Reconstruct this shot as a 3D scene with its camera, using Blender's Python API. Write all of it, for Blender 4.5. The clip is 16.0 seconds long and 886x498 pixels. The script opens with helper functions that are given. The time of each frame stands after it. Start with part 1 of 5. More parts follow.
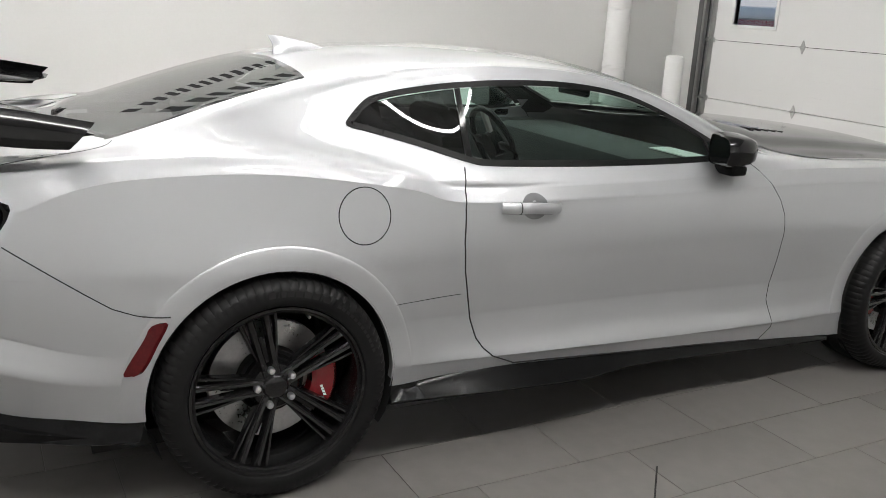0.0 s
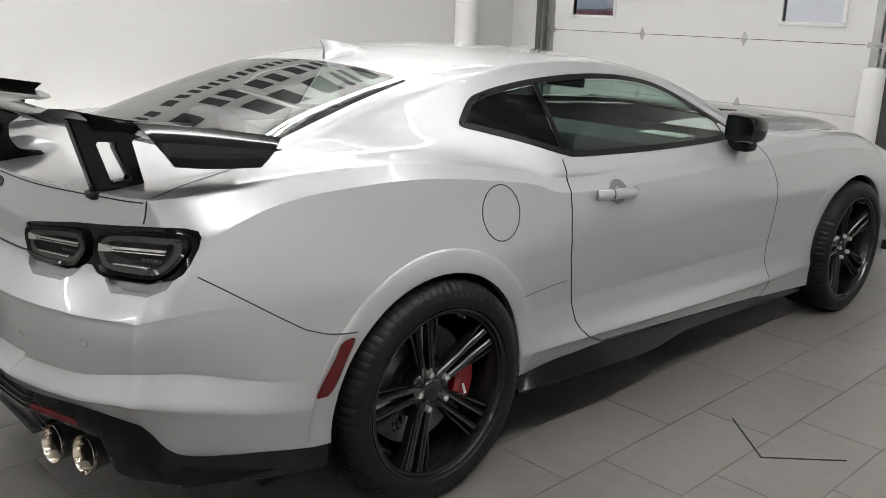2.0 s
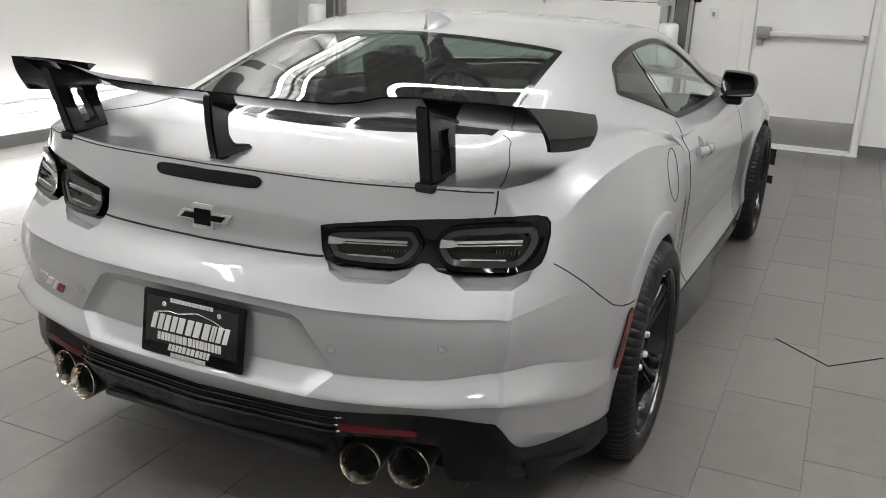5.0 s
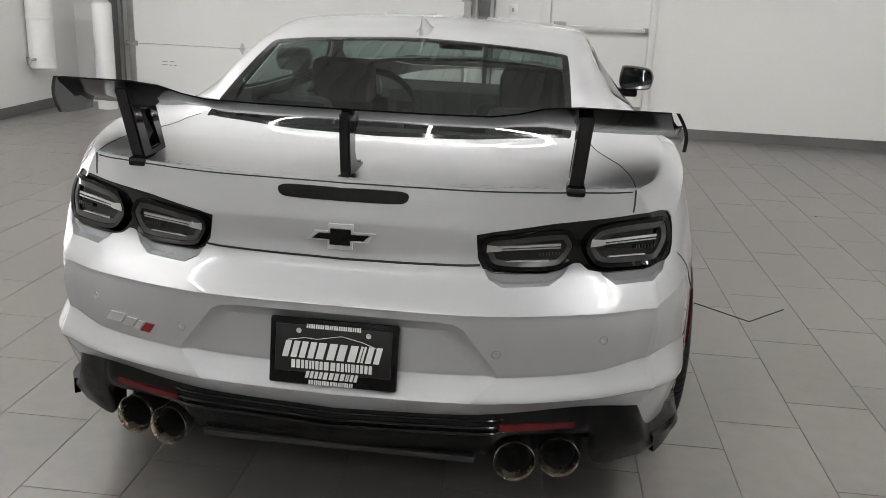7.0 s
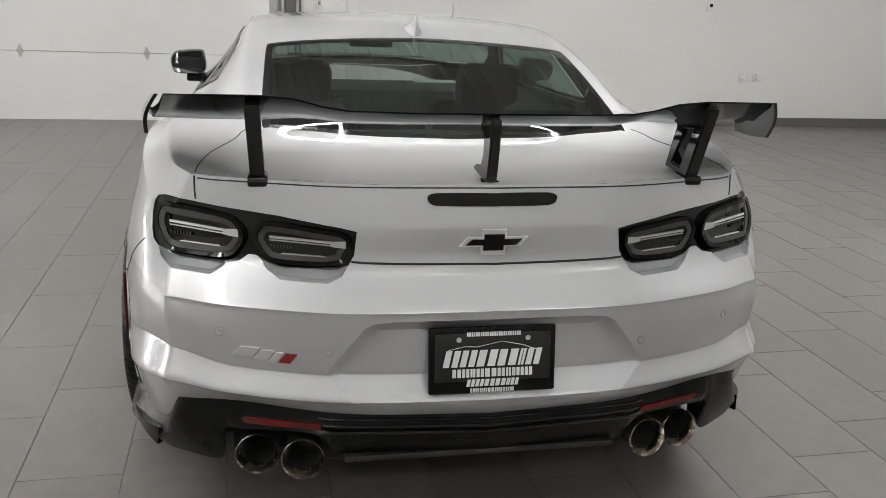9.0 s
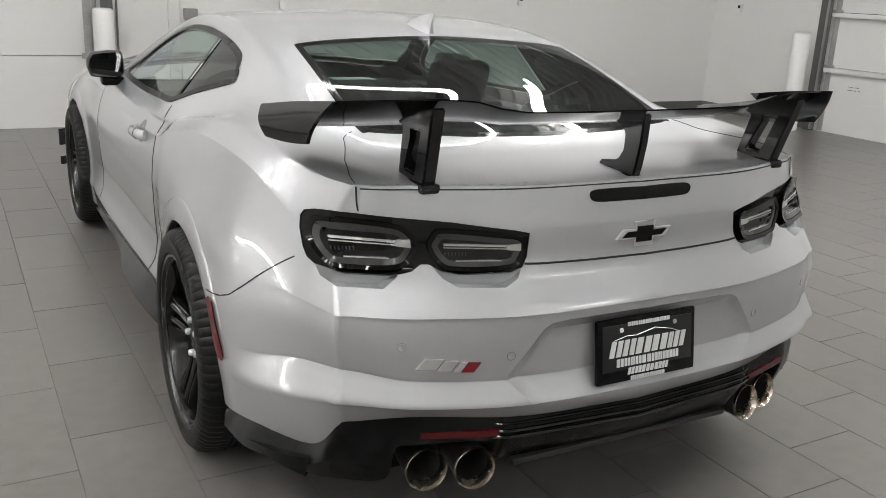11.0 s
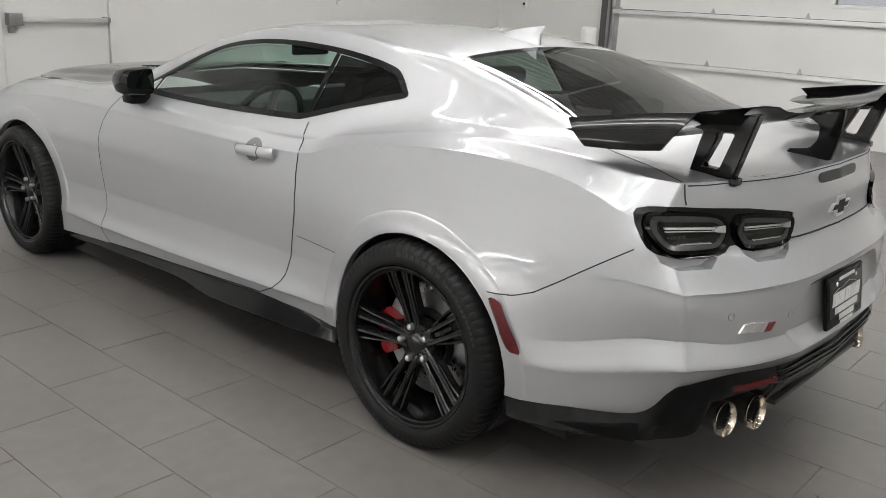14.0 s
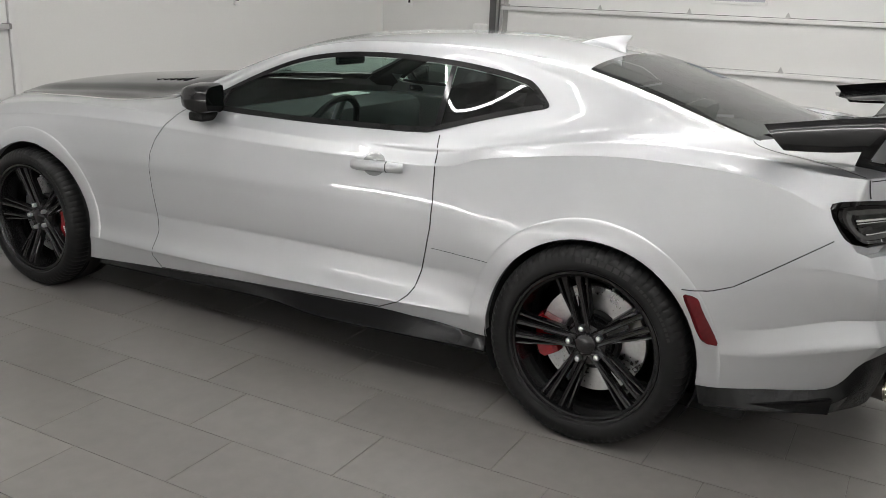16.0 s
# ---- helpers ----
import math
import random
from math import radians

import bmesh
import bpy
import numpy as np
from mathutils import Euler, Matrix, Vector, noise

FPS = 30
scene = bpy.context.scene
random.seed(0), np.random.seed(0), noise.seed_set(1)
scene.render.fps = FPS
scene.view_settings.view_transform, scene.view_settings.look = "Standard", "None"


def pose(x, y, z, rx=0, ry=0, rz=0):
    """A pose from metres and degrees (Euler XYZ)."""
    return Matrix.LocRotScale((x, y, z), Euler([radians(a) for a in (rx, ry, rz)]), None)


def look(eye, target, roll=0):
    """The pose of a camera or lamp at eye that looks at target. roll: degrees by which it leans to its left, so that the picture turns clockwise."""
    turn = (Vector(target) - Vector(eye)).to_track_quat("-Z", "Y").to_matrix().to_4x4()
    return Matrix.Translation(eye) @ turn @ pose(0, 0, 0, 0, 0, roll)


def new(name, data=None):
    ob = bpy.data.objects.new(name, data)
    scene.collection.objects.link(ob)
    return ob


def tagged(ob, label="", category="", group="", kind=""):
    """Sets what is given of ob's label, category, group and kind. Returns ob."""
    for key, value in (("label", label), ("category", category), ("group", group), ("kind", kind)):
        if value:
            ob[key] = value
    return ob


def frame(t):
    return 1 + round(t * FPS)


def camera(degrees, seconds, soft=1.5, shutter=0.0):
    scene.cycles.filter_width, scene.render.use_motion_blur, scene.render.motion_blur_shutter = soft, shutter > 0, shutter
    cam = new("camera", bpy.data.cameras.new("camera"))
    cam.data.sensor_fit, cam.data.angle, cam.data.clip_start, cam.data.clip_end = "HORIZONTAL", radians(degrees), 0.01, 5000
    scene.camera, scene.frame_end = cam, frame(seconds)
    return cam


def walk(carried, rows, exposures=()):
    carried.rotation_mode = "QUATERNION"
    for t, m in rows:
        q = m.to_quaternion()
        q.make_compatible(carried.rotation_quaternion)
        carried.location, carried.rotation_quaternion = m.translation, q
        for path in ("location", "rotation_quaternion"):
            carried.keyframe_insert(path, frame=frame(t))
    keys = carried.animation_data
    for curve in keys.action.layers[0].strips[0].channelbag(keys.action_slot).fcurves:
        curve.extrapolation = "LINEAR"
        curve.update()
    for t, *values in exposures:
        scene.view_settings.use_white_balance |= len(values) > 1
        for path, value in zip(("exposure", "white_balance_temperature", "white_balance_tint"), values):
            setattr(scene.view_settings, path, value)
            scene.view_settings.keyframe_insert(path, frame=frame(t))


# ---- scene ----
cam = camera(53.3, 16.0, soft=0.62)
PATH = [
    (0, (3.239, -0.707, 1.455), (1.536, 0.196, 0.921), 3.3),
    (0.5, (3.092, -0.928, 1.436), (1.451, 0.09, 0.914), 3.0),
    (1, (2.975, -1.179, 1.426), (1.408, -0.049, 0.91), 1.8),
    (1.5, (2.846, -1.438, 1.444), (1.362, -0.201, 0.927), 1.8),
    (2, (2.67, -1.634, 1.428), (1.264, -0.312, 0.904), 1.9),
    (2.5, (2.475, -1.817, 1.429), (1.158, -0.412, 0.889), 2.0),
    (3, (2.292, -2.025, 1.428), (1.066, -0.545, 0.875), 2.1),
    (3.5, (2.107, -2.215, 1.441), (0.981, -0.659, 0.883), 2.1),
    (4, (1.867, -2.33, 1.42), (0.835, -0.716, 0.845), 2.2),
    (6.5, (0.723, -2.845, 1.435), (0.354, -0.969, 0.849), 2.4),
    (7, (0.478, -2.896, 1.438), (0.261, -0.996, 0.853), 2.6),
    (7.5, (0.257, -2.932, 1.432), (0.196, -1.021, 0.848), 2.5),
    (8, (0.014, -2.909, 1.424), (0.103, -0.998, 0.841), 2.4),
    (8.5, (-0.233, -2.884, 1.424), (0.008, -0.986, 0.841), 2.4),
    (9, (-0.521, -2.874, 1.431), (-0.129, -1.001, 0.85), 2.4),
    (9.5, (-0.757, -2.857, 1.434), (-0.218, -1.02, 0.854), 2.4),
    (10, (-1.01, -2.768, 1.425), (-0.336, -0.976, 0.846), 2.5),
    (12.5, (-2.085, -2.208, 1.399), (-0.865, -0.726, 0.837), 2.8),
    (13, (-2.362, -2.11, 1.422), (-1.064, -0.695, 0.861), 2.8),
    (13.5, (-2.592, -1.989, 1.437), (-1.224, -0.642, 0.877), 2.7),
    (14, (-2.796, -1.79, 1.421), (-1.36, -0.515, 0.862), 2.6),
    (14.5, (-3.008, -1.616, 1.432), (-1.511, -0.413, 0.875), 2.4),
    (15, (-3.259, -1.44, 1.451), (-1.7, -0.318, 0.895), 2.4),
    (15.5, (-3.406, -1.2, 1.438), (-1.787, -0.165, 0.882), 2.2),
    (16, (-3.513, -0.92, 1.448), (-1.84, 0.023, 0.89), 2.2),
]
walk(cam, [(t, look(eye, target, roll)) for t, eye, target, roll in PATH],
     exposures=((0.0, 0.16), (3.0, 0.09), (9.5, 0.09), (13.0, 0.04), (16.0, -0.06)))

# ---- world and light ----
from mathutils.bvhtree import BVHTree

world = bpy.data.worlds.new("world")
scene.world = world
world.use_nodes = True
sky = world.node_tree.nodes.new("ShaderNodeTexSky")
sky.sky_type, sky.sun_disc, sky.sun_elevation, sky.sun_rotation = "NISHITA", False, radians(40), radians(30)
world.node_tree.links.new(sky.outputs[0], world.node_tree.nodes["Background"].inputs[0])
world.node_tree.nodes["Background"].inputs[1].default_value = 0.15


# ---- materials ----
def mat(name, colour, rough=0.5, metal=0.0, **more):
    m = bpy.data.materials.new(name)
    m.use_nodes = True
    b = m.node_tree.nodes["Principled BSDF"]
    b.inputs["Base Color"].default_value = (*colour, 1)
    b.inputs["Roughness"].default_value = rough
    b.inputs["Metallic"].default_value = metal
    for key, value in more.items():
        b.inputs[key.replace("_", " ")].default_value = value
    return m


def vary(m, scale, amount, bump=0.0, detail=4.0, rough=0.0, second=None):
    """Uneven tone, roughness and relief from object-space noise at two sizes."""
    nt = m.node_tree
    b = nt.nodes["Principled BSDF"]
    co = nt.nodes.new("ShaderNodeTexCoord")
    fine = nt.nodes.new("ShaderNodeTexNoise")
    fine.inputs["Scale"].default_value, fine.inputs["Detail"].default_value = scale, detail
    nt.links.new(co.outputs["Object"], fine.inputs["Vector"])
    broad = nt.nodes.new("ShaderNodeTexNoise")
    broad.inputs["Scale"].default_value, broad.inputs["Detail"].default_value = second or scale / 9, 3.0
    nt.links.new(co.outputs["Object"], broad.inputs["Vector"])
    mixed = nt.nodes.new("ShaderNodeMath")
    mixed.operation = "ADD"
    nt.links.new(fine.outputs["Fac"], mixed.inputs[0])
    nt.links.new(broad.outputs["Fac"], mixed.inputs[1])
    if amount:
        ramp = nt.nodes.new("ShaderNodeMapRange")
        ramp.inputs["From Min"].default_value, ramp.inputs["From Max"].default_value = 0.6, 1.4
        ramp.inputs["To Min"].default_value, ramp.inputs["To Max"].default_value = 1 - amount, 1 + amount
        nt.links.new(mixed.outputs[0], ramp.inputs["Value"])
        scaled = nt.nodes.new("ShaderNodeVectorMath")
        scaled.operation = "SCALE"
        scaled.inputs[0].default_value = b.inputs["Base Color"].default_value[:3]
        nt.links.new(ramp.outputs["Result"], scaled.inputs["Scale"])
        nt.links.new(scaled.outputs[0], b.inputs["Base Color"])
    if rough:
        r = b.inputs["Roughness"].default_value
        rr = nt.nodes.new("ShaderNodeMapRange")
        rr.inputs["From Min"].default_value, rr.inputs["From Max"].default_value = 0.6, 1.4
        rr.inputs["To Min"].default_value, rr.inputs["To Max"].default_value = max(r - rough, 0.02), r + rough
        nt.links.new(mixed.outputs[0], rr.inputs["Value"])
        nt.links.new(rr.outputs["Result"], b.inputs["Roughness"])
    if bump:
        bp = nt.nodes.new("ShaderNodeBump")
        bp.inputs["Strength"].default_value, bp.inputs["Distance"].default_value = 1.0, bump
        nt.links.new(fine.outputs["Fac"], bp.inputs["Height"])
        nt.links.new(bp.outputs["Normal"], b.inputs["Normal"])
    return m


def glow(name, colour, strength):
    m = bpy.data.materials.new(name)
    m.use_nodes = True
    nt = m.node_tree
    nt.nodes.remove(nt.nodes["Principled BSDF"])
    e = nt.nodes.new("ShaderNodeEmission")
    e.inputs[0].default_value, e.inputs[1].default_value = (*colour, 1), strength
    nt.links.new(e.outputs[0], nt.nodes["Material Output"].inputs["Surface"])
    return m


def glass(name, colour, rough=0.0, least=0.07):
    """Thin tinted glass: mostly clear, with a mirror share that grows at grazing angles."""
    m = bpy.data.materials.new(name)
    m.use_nodes = True
    nt = m.node_tree
    nt.nodes.remove(nt.nodes["Principled BSDF"])
    clear = nt.nodes.new("ShaderNodeBsdfTransparent")
    clear.inputs[0].default_value = (*colour, 1)
    shine = nt.nodes.new("ShaderNodeBsdfGlossy")
    shine.inputs["Roughness"].default_value = rough
    facing = nt.nodes.new("ShaderNodeLayerWeight")
    facing.inputs["Blend"].default_value = 0.5
    power = nt.nodes.new("ShaderNodeMath")
    power.operation, power.inputs[1].default_value = "POWER", 4.6
    nt.links.new(facing.outputs["Facing"], power.inputs[0])
    fres = nt.nodes.new("ShaderNodeMath")
    fres.operation, fres.inputs[1].default_value, fres.inputs[2].default_value = "MULTIPLY_ADD", 0.9, least
    nt.links.new(power.outputs[0], fres.inputs[0])
    mix = nt.nodes.new("ShaderNodeMixShader")
    nt.links.new(fres.outputs[0], mix.inputs[0])
    nt.links.new(clear.outputs[0], mix.inputs[1])
    nt.links.new(shine.outputs[0], mix.inputs[2])
    nt.links.new(mix.outputs[0], nt.nodes["Material Output"].inputs["Surface"])
    return m


SILVER = vary(mat("silver_paint", (0.475, 0.485, 0.50), 0.40, 0.58, Coat_Weight=1.0, Coat_Roughness=0.006), 1400, 0.07, rough=0.04, second=2600)
GLOSS_BLACK = mat("gloss_black", (0.006, 0.006, 0.0065), 0.07, 0.0, Specular_IOR_Level=0.5)
BLADE_BLACK = vary(mat("gloss_carbon_blade", (0.005, 0.005, 0.0053), 0.12, 0.0, Specular_IOR_Level=0.07), 1200, 0.3, second=300)
CARBON = vary(mat("gloss_carbon", (0.008, 0.008, 0.0083), 0.08, 0.0, Specular_IOR_Level=0.36), 1200, 0.3, second=300)
SATIN_BLACK = vary(mat("satin_black_plastic", (0.004, 0.004, 0.0042), 0.28, Specular_IOR_Level=0.17), 900, 0.12, 0.0001, rough=0.08, second=6)
TRIM_BLACK = vary(mat("trim_black", (0.006, 0.006, 0.0063), 0.3, Specular_IOR_Level=0.2), 300, 0.12, rough=0.06, second=8)
FIN_BLACK = vary(mat("fin_dark_plastic", (0.004, 0.004, 0.0043), 0.20, Specular_IOR_Level=0.24), 500, 0.15, rough=0.04, second=8)
LENS_BLACK = mat("lens_black", (0.003, 0.003, 0.003), 0.03, 0.0, Specular_IOR_Level=0.28)
LENS_SMOKE = vary(mat("lens_smoke", (0.055, 0.055, 0.054), 0.12, 0.35, Specular_IOR_Level=0.5), 300, 0.2, second=40)
LENS_DEEP = vary(mat("lens_deep", (0.014, 0.014, 0.0138), 0.10, 0.2, Specular_IOR_Level=0.3), 300, 0.3, second=60)
LENS_CLEAR = mat("lens_clear", (0.60, 0.60, 0.59), 0.2, 0.6)
RED_LENS = vary(mat("red_lens", (0.085, 0.006, 0.008), 0.10, 0.0, Specular_IOR_Level=0.4), 160, 0.3, second=30)
RED_PAINT = vary(mat("red_paint", (0.20, 0.006, 0.010), 0.25, 0.0, Coat_Weight=0.8), 60, 0.08, second=6)
# Lower lip plastic, a little paler than the diffuser's black.
LIP_BLACK = vary(mat("satin_lip_plastic", (0.02, 0.02, 0.0202), 0.38, Specular_IOR_Level=0.5), 300, 0.2, second=7)
GAP_BLACK = mat("gap_black", (0.012, 0.012, 0.012), 0.8)
# Dull black: exhaust soot, and the dark under the car and behind joints.
SOOT_SHADE = mat("soot_and_shade_black", (0.008, 0.008, 0.008), 0.9)
CHROME = mat("chrome", (0.84, 0.84, 0.84), 0.3, 1.0)
STEEL = vary(mat("exhaust_steel", (0.64, 0.58, 0.50), 0.24, 1.0), 40, 0.25, rough=0.08, second=12)
# Dirty steel, darkened further for the dark surroundings the tube mirrors.
DARK_STEEL = vary(mat("dirty_dimmed_steel", (0.10, 0.095, 0.09), 0.42, 0.8), 40, 0.3, rough=0.08, second=9)
DISC = vary(mat("brake_steel", (0.45, 0.45, 0.45), 0.32, 1.0), 90, 0.15, rough=0.1, second=9)
# Mirror dimmed: the dark things it would reflect are put into its colour.
MIRROR = mat("mirror", (0.20, 0.205, 0.21), 0.02, 1.0)
CUP_GREY = mat("cup_shade_grey", (0.20, 0.204, 0.208), 0.4, 0.6, Coat_Weight=1.0)
LINER = vary(mat("cabin_grey", (0.030, 0.031, 0.032), 0.75), 300, 0.15, 0.0003, second=9)
SEAT = vary(mat("seat_black", (0.028, 0.028, 0.029), 0.7), 350, 0.2, 0.0004, second=9)
PLATE_GREY = vary(mat("plate_grey", (0.016, 0.016, 0.016), 0.35, Specular_IOR_Level=0.3), 200, 0.1, second=20)
PLATE_WHITE = vary(mat("print_white", (0.72, 0.72, 0.71), 0.4), 120, 0.03, second=9)
RUBBER = vary(mat("tyre_rubber", (0.0075, 0.0075, 0.0077), 0.46, Specular_IOR_Level=0.2), 400, 0.3, 0.0002, rough=0.12, second=9)
RUBBER_MARK = mat("tyre_raised_mark", (0.018, 0.018, 0.0183), 0.42, Specular_IOR_Level=0.3)
WHEEL_BLACK = vary(mat("wheel_black", (0.007, 0.007, 0.0073), 0.17, 0.0, Specular_IOR_Level=0.5), 180, 0.1, second=12)
WHITE_WALL = vary(mat("white_wall_paint", (0.72, 0.72, 0.705), 0.5), 45, 0.02, 0.0008, rough=0.06, second=0.5)
DOOR_WHITE = vary(mat("door_white_steel", (0.70, 0.70, 0.69), 0.42), 70, 0.02, 0.0006, rough=0.05, second=1.2)
POST_WHITE = vary(mat("white_plastic", (0.76, 0.76, 0.75), 0.35), 30, 0.03, 0.0004, second=3)
ZINC = vary(mat("zinc_steel", (0.42, 0.42, 0.41), 0.38, 0.85), 60, 0.2, rough=0.1, second=8)
JAMB_GREY = vary(mat("jamb_grey", (0.10, 0.10, 0.10), 0.5), 40, 0.15, second=3)
KICK_GREY = vary(mat("brushed_grey", (0.26, 0.255, 0.25), 0.4, 0.4), 80, 0.12, rough=0.08, second=5)
BAR_GREY = vary(mat("bar_pale", (0.55, 0.55, 0.54), 0.35, 0.3), 60, 0.06, second=5)
SIGN_GREY = mat("sign_dark", (0.03, 0.03, 0.032), 0.5)
BASE_GREY = vary(mat("grey_rubber_base", (0.12, 0.12, 0.118), 0.5), 60, 0.1, second=2)
CEILING_GREY = vary(mat("ceiling_metal", (0.33, 0.33, 0.327), 0.55, 0.1), 20, 0.1, second=0.8)
GROUT = vary(mat("grout", (0.142, 0.133, 0.126), 0.9), 80, 0.2, second=4)
PALE_GROUND = vary(mat("pale_ground", (0.7, 0.71, 0.73), 0.8), 6, 0.1, second=0.5)
GLASS = glass("green_tinted_glass", (0.70, 0.84, 0.78))
REAR_GLASS = glass("rear_tinted_glass", (0.40, 0.47, 0.44), 0.0, 0.10)
DARK_GLASS = glass("dark_tinted_glass", (0.085, 0.092, 0.092))
CLEAR_PANE = glass("clear_pane", (0.92, 0.93, 0.93))
LED = glow("led_white", (1.0, 0.985, 0.963), 40)
LED_FILL = glow("led_white_fill", (1.0, 0.982, 0.963), 54)
LED_WALL = glow("led_wall_bar", (1.0, 0.985, 0.965), 33)
YARD = glow("yard_daylight", (0.86, 0.87, 0.94), 0.62)


def floor_tile():
    """Grey porcelain: cloudy stone tone, fine speckle, a slight difference from tile to tile and a soft uneven sheen."""
    m = vary(mat("floor_tile_grey", (0.170, 0.160, 0.152), 0.32), 14, 0.14, 0.00025, detail=9, rough=0.05, second=1.1)
    nt = m.node_tree
    b = nt.nodes["Principled BSDF"]
    link = b.inputs["Base Color"].links[0]
    source = link.from_socket
    info = nt.nodes.new("ShaderNodeObjectInfo")
    ramp = nt.nodes.new("ShaderNodeMapRange")
    ramp.inputs["To Min"].default_value, ramp.inputs["To Max"].default_value = 0.95, 1.05
    nt.links.new(info.outputs["Random"], ramp.inputs["Value"])
    geo = nt.nodes.new("ShaderNodeNewGeometry")
    isl = nt.nodes.new("ShaderNodeMapRange")
    isl.inputs["To Min"].default_value, isl.inputs["To Max"].default_value = 0.96, 1.04
    nt.links.new(geo.outputs["Random Per Island"], isl.inputs["Value"])
    both = nt.nodes.new("ShaderNodeMath")
    both.operation = "MULTIPLY"
    nt.links.new(ramp.outputs["Result"], both.inputs[0])
    nt.links.new(isl.outputs["Result"], both.inputs[1])
    sc = nt.nodes.new("ShaderNodeVectorMath")
    sc.operation = "SCALE"
    nt.links.new(source, sc.inputs[0])
    nt.links.new(both.outputs[0], sc.inputs["Scale"])
    nt.links.new(sc.outputs[0], b.inputs["Base Color"])
    for n in nt.nodes:
        if n.bl_idname == "ShaderNodeTexCoord":
            for out in (n.outputs["Object"],):
                for l in list(out.links):
                    nt.links.new(geo.outputs["Position"], l.to_socket)
    return m


TILE = floor_tile()


# ---- mesh helpers ----
def part(name, bm, material, parent=None, label="", smooth=True):
    me = bpy.data.meshes.new(name)
    bm.normal_update()
    bm.to_mesh(me)
    bm.free()
    if smooth:
        me.polygons.foreach_set("use_smooth", [True] * len(me.polygons))
        me.set_sharp_from_angle(angle=radians(33))
    me.materials.append(material)
    ob = new(name, me)
    if parent:
        ob.parent = parent
    if label:
        ob["label"] = label
    return ob


def box(bm, x0, x1, y0, y1, z0, z1, bevel=0.0):
    before = set(bm.verts)
    r = bmesh.ops.create_cube(bm, size=1.0)
    vs = r["verts"]
    for v in vs:
        v.co = Vector((x0 + (v.co.x + 0.5) * (x1 - x0), y0 + (v.co.y + 0.5) * (y1 - y0), z0 + (v.co.z + 0.5) * (z1 - z0)))
    if bevel:
        es = list({e for v in vs for e in v.link_edges})
        bmesh.ops.bevel(bm, geom=es, offset=bevel, segments=2, affect="EDGES", profile=0.5)
    return [v for v in bm.verts if v not in before]


def thing_box(name, dims, material, label, category, parent=None, bevel=0.0, kind=""):
    bm = bmesh.new()
    box(bm, *dims, bevel)
    ob = part(name, bm, material, parent, smooth=False)
    return tagged(ob, label, category, kind=kind)


def lathe(bm, profile, steps=48, axis="x", centre=(0, 0, 0)):
    """Turns a profile of (along, radius) round an axis."""
    rings = []
    for a, r in profile:
        ring = []
        for k in range(steps):
            t = 2 * math.pi * k / steps
            p = {"x": (a, r * math.cos(t), r * math.sin(t)), "y": (r * math.cos(t), a, r * math.sin(t)), "z": (r * math.cos(t), r * math.sin(t), a)}[axis]
            ring.append(bm.verts.new(Vector(p) + Vector(centre)))
        rings.append(ring)
    for r0, r1 in zip(rings, rings[1:]):
        for k in range(steps):
            bm.faces.new((r0[k], r0[(k + 1) % steps], r1[(k + 1) % steps], r1[k]))
    return rings


def crom(points, per):
    """A centripetal-like smooth curve through points, with per steps to each stretch."""
    p = [Vector(q) for q in points]
    p = [2 * p[0] - p[1]] + p + [2 * p[-1] - p[-2]]
    out = []
    for i in range(1, len(p) - 2):
        for k in range(per):
            t = k / per
            a, b, c, d = p[i - 1 : i + 3]
            out.append(0.5 * ((2 * b) + (c - a) * t + (2 * a - 5 * b + 4 * c - d) * t * t + (3 * b - a - 3 * c + d) * t**3))
    out.append(p[-2].copy())
    return out


def letters(bm, x, z, widths, height, gap, lean, y=-.0105, d=.002):
    """A row of plain slanted bars in place of lettering."""
    for w in widths:
        vs = [bm.verts.new((a, b, c)) for b in (y, y + d) for a, c in ((x, z), (x + w, z), (x + w + lean, z + height), (x + lean, z + height))]
        for q in ((0, 1, 2, 3), (7, 6, 5, 4), (0, 4, 5, 1), (1, 5, 6, 2), (2, 6, 7, 3), (3, 7, 4, 0)):
            bm.faces.new([vs[k] for k in q])
        x += w + gap


def sweep(bm, path, radius, sides=6, closed=False, flat=1.0):
    """A tube along a path of places."""
    rings = []
    n = len(path)
    for i, p in enumerate(path):
        t = (path[(i + 1) % n] - path[i - 1]) if closed else (path[min(i + 1, n - 1)] - path[max(i - 1, 0)])
        t.normalize()
        ref = Vector((0, 0, 1)) if abs(t.z) < 0.9 else Vector((1, 0, 0))
        u = t.cross(ref).normalized()
        v = t.cross(u)
        rings.append([bm.verts.new(p + (u * math.cos(a) + v * math.sin(a) * flat) * radius) for a in (2 * math.pi * k / sides for k in range(sides))])
    pairs = list(zip(rings, rings[1:])) + ([(rings[-1], rings[0])] if closed else [])
    for a, b in pairs:
        for k in range(sides):
            bm.faces.new((a[k], a[(k + 1) % sides], b[(k + 1) % sides], b[k]))
    if not closed:
        bm.faces.new(rings[0][::-1])
        bm.faces.new(rings[-1])


# ---- the room: floor, walls, ceiling ----
X0, X1, Y0, Y1, H = -4.6, 7.15, -9.0, 6.2, 4.7


def on_wall(name, dims, material, label, category, bevel=0.0, kind="", parent=None):
    return thing_box(name, dims, material, label, category, parent, bevel, kind)


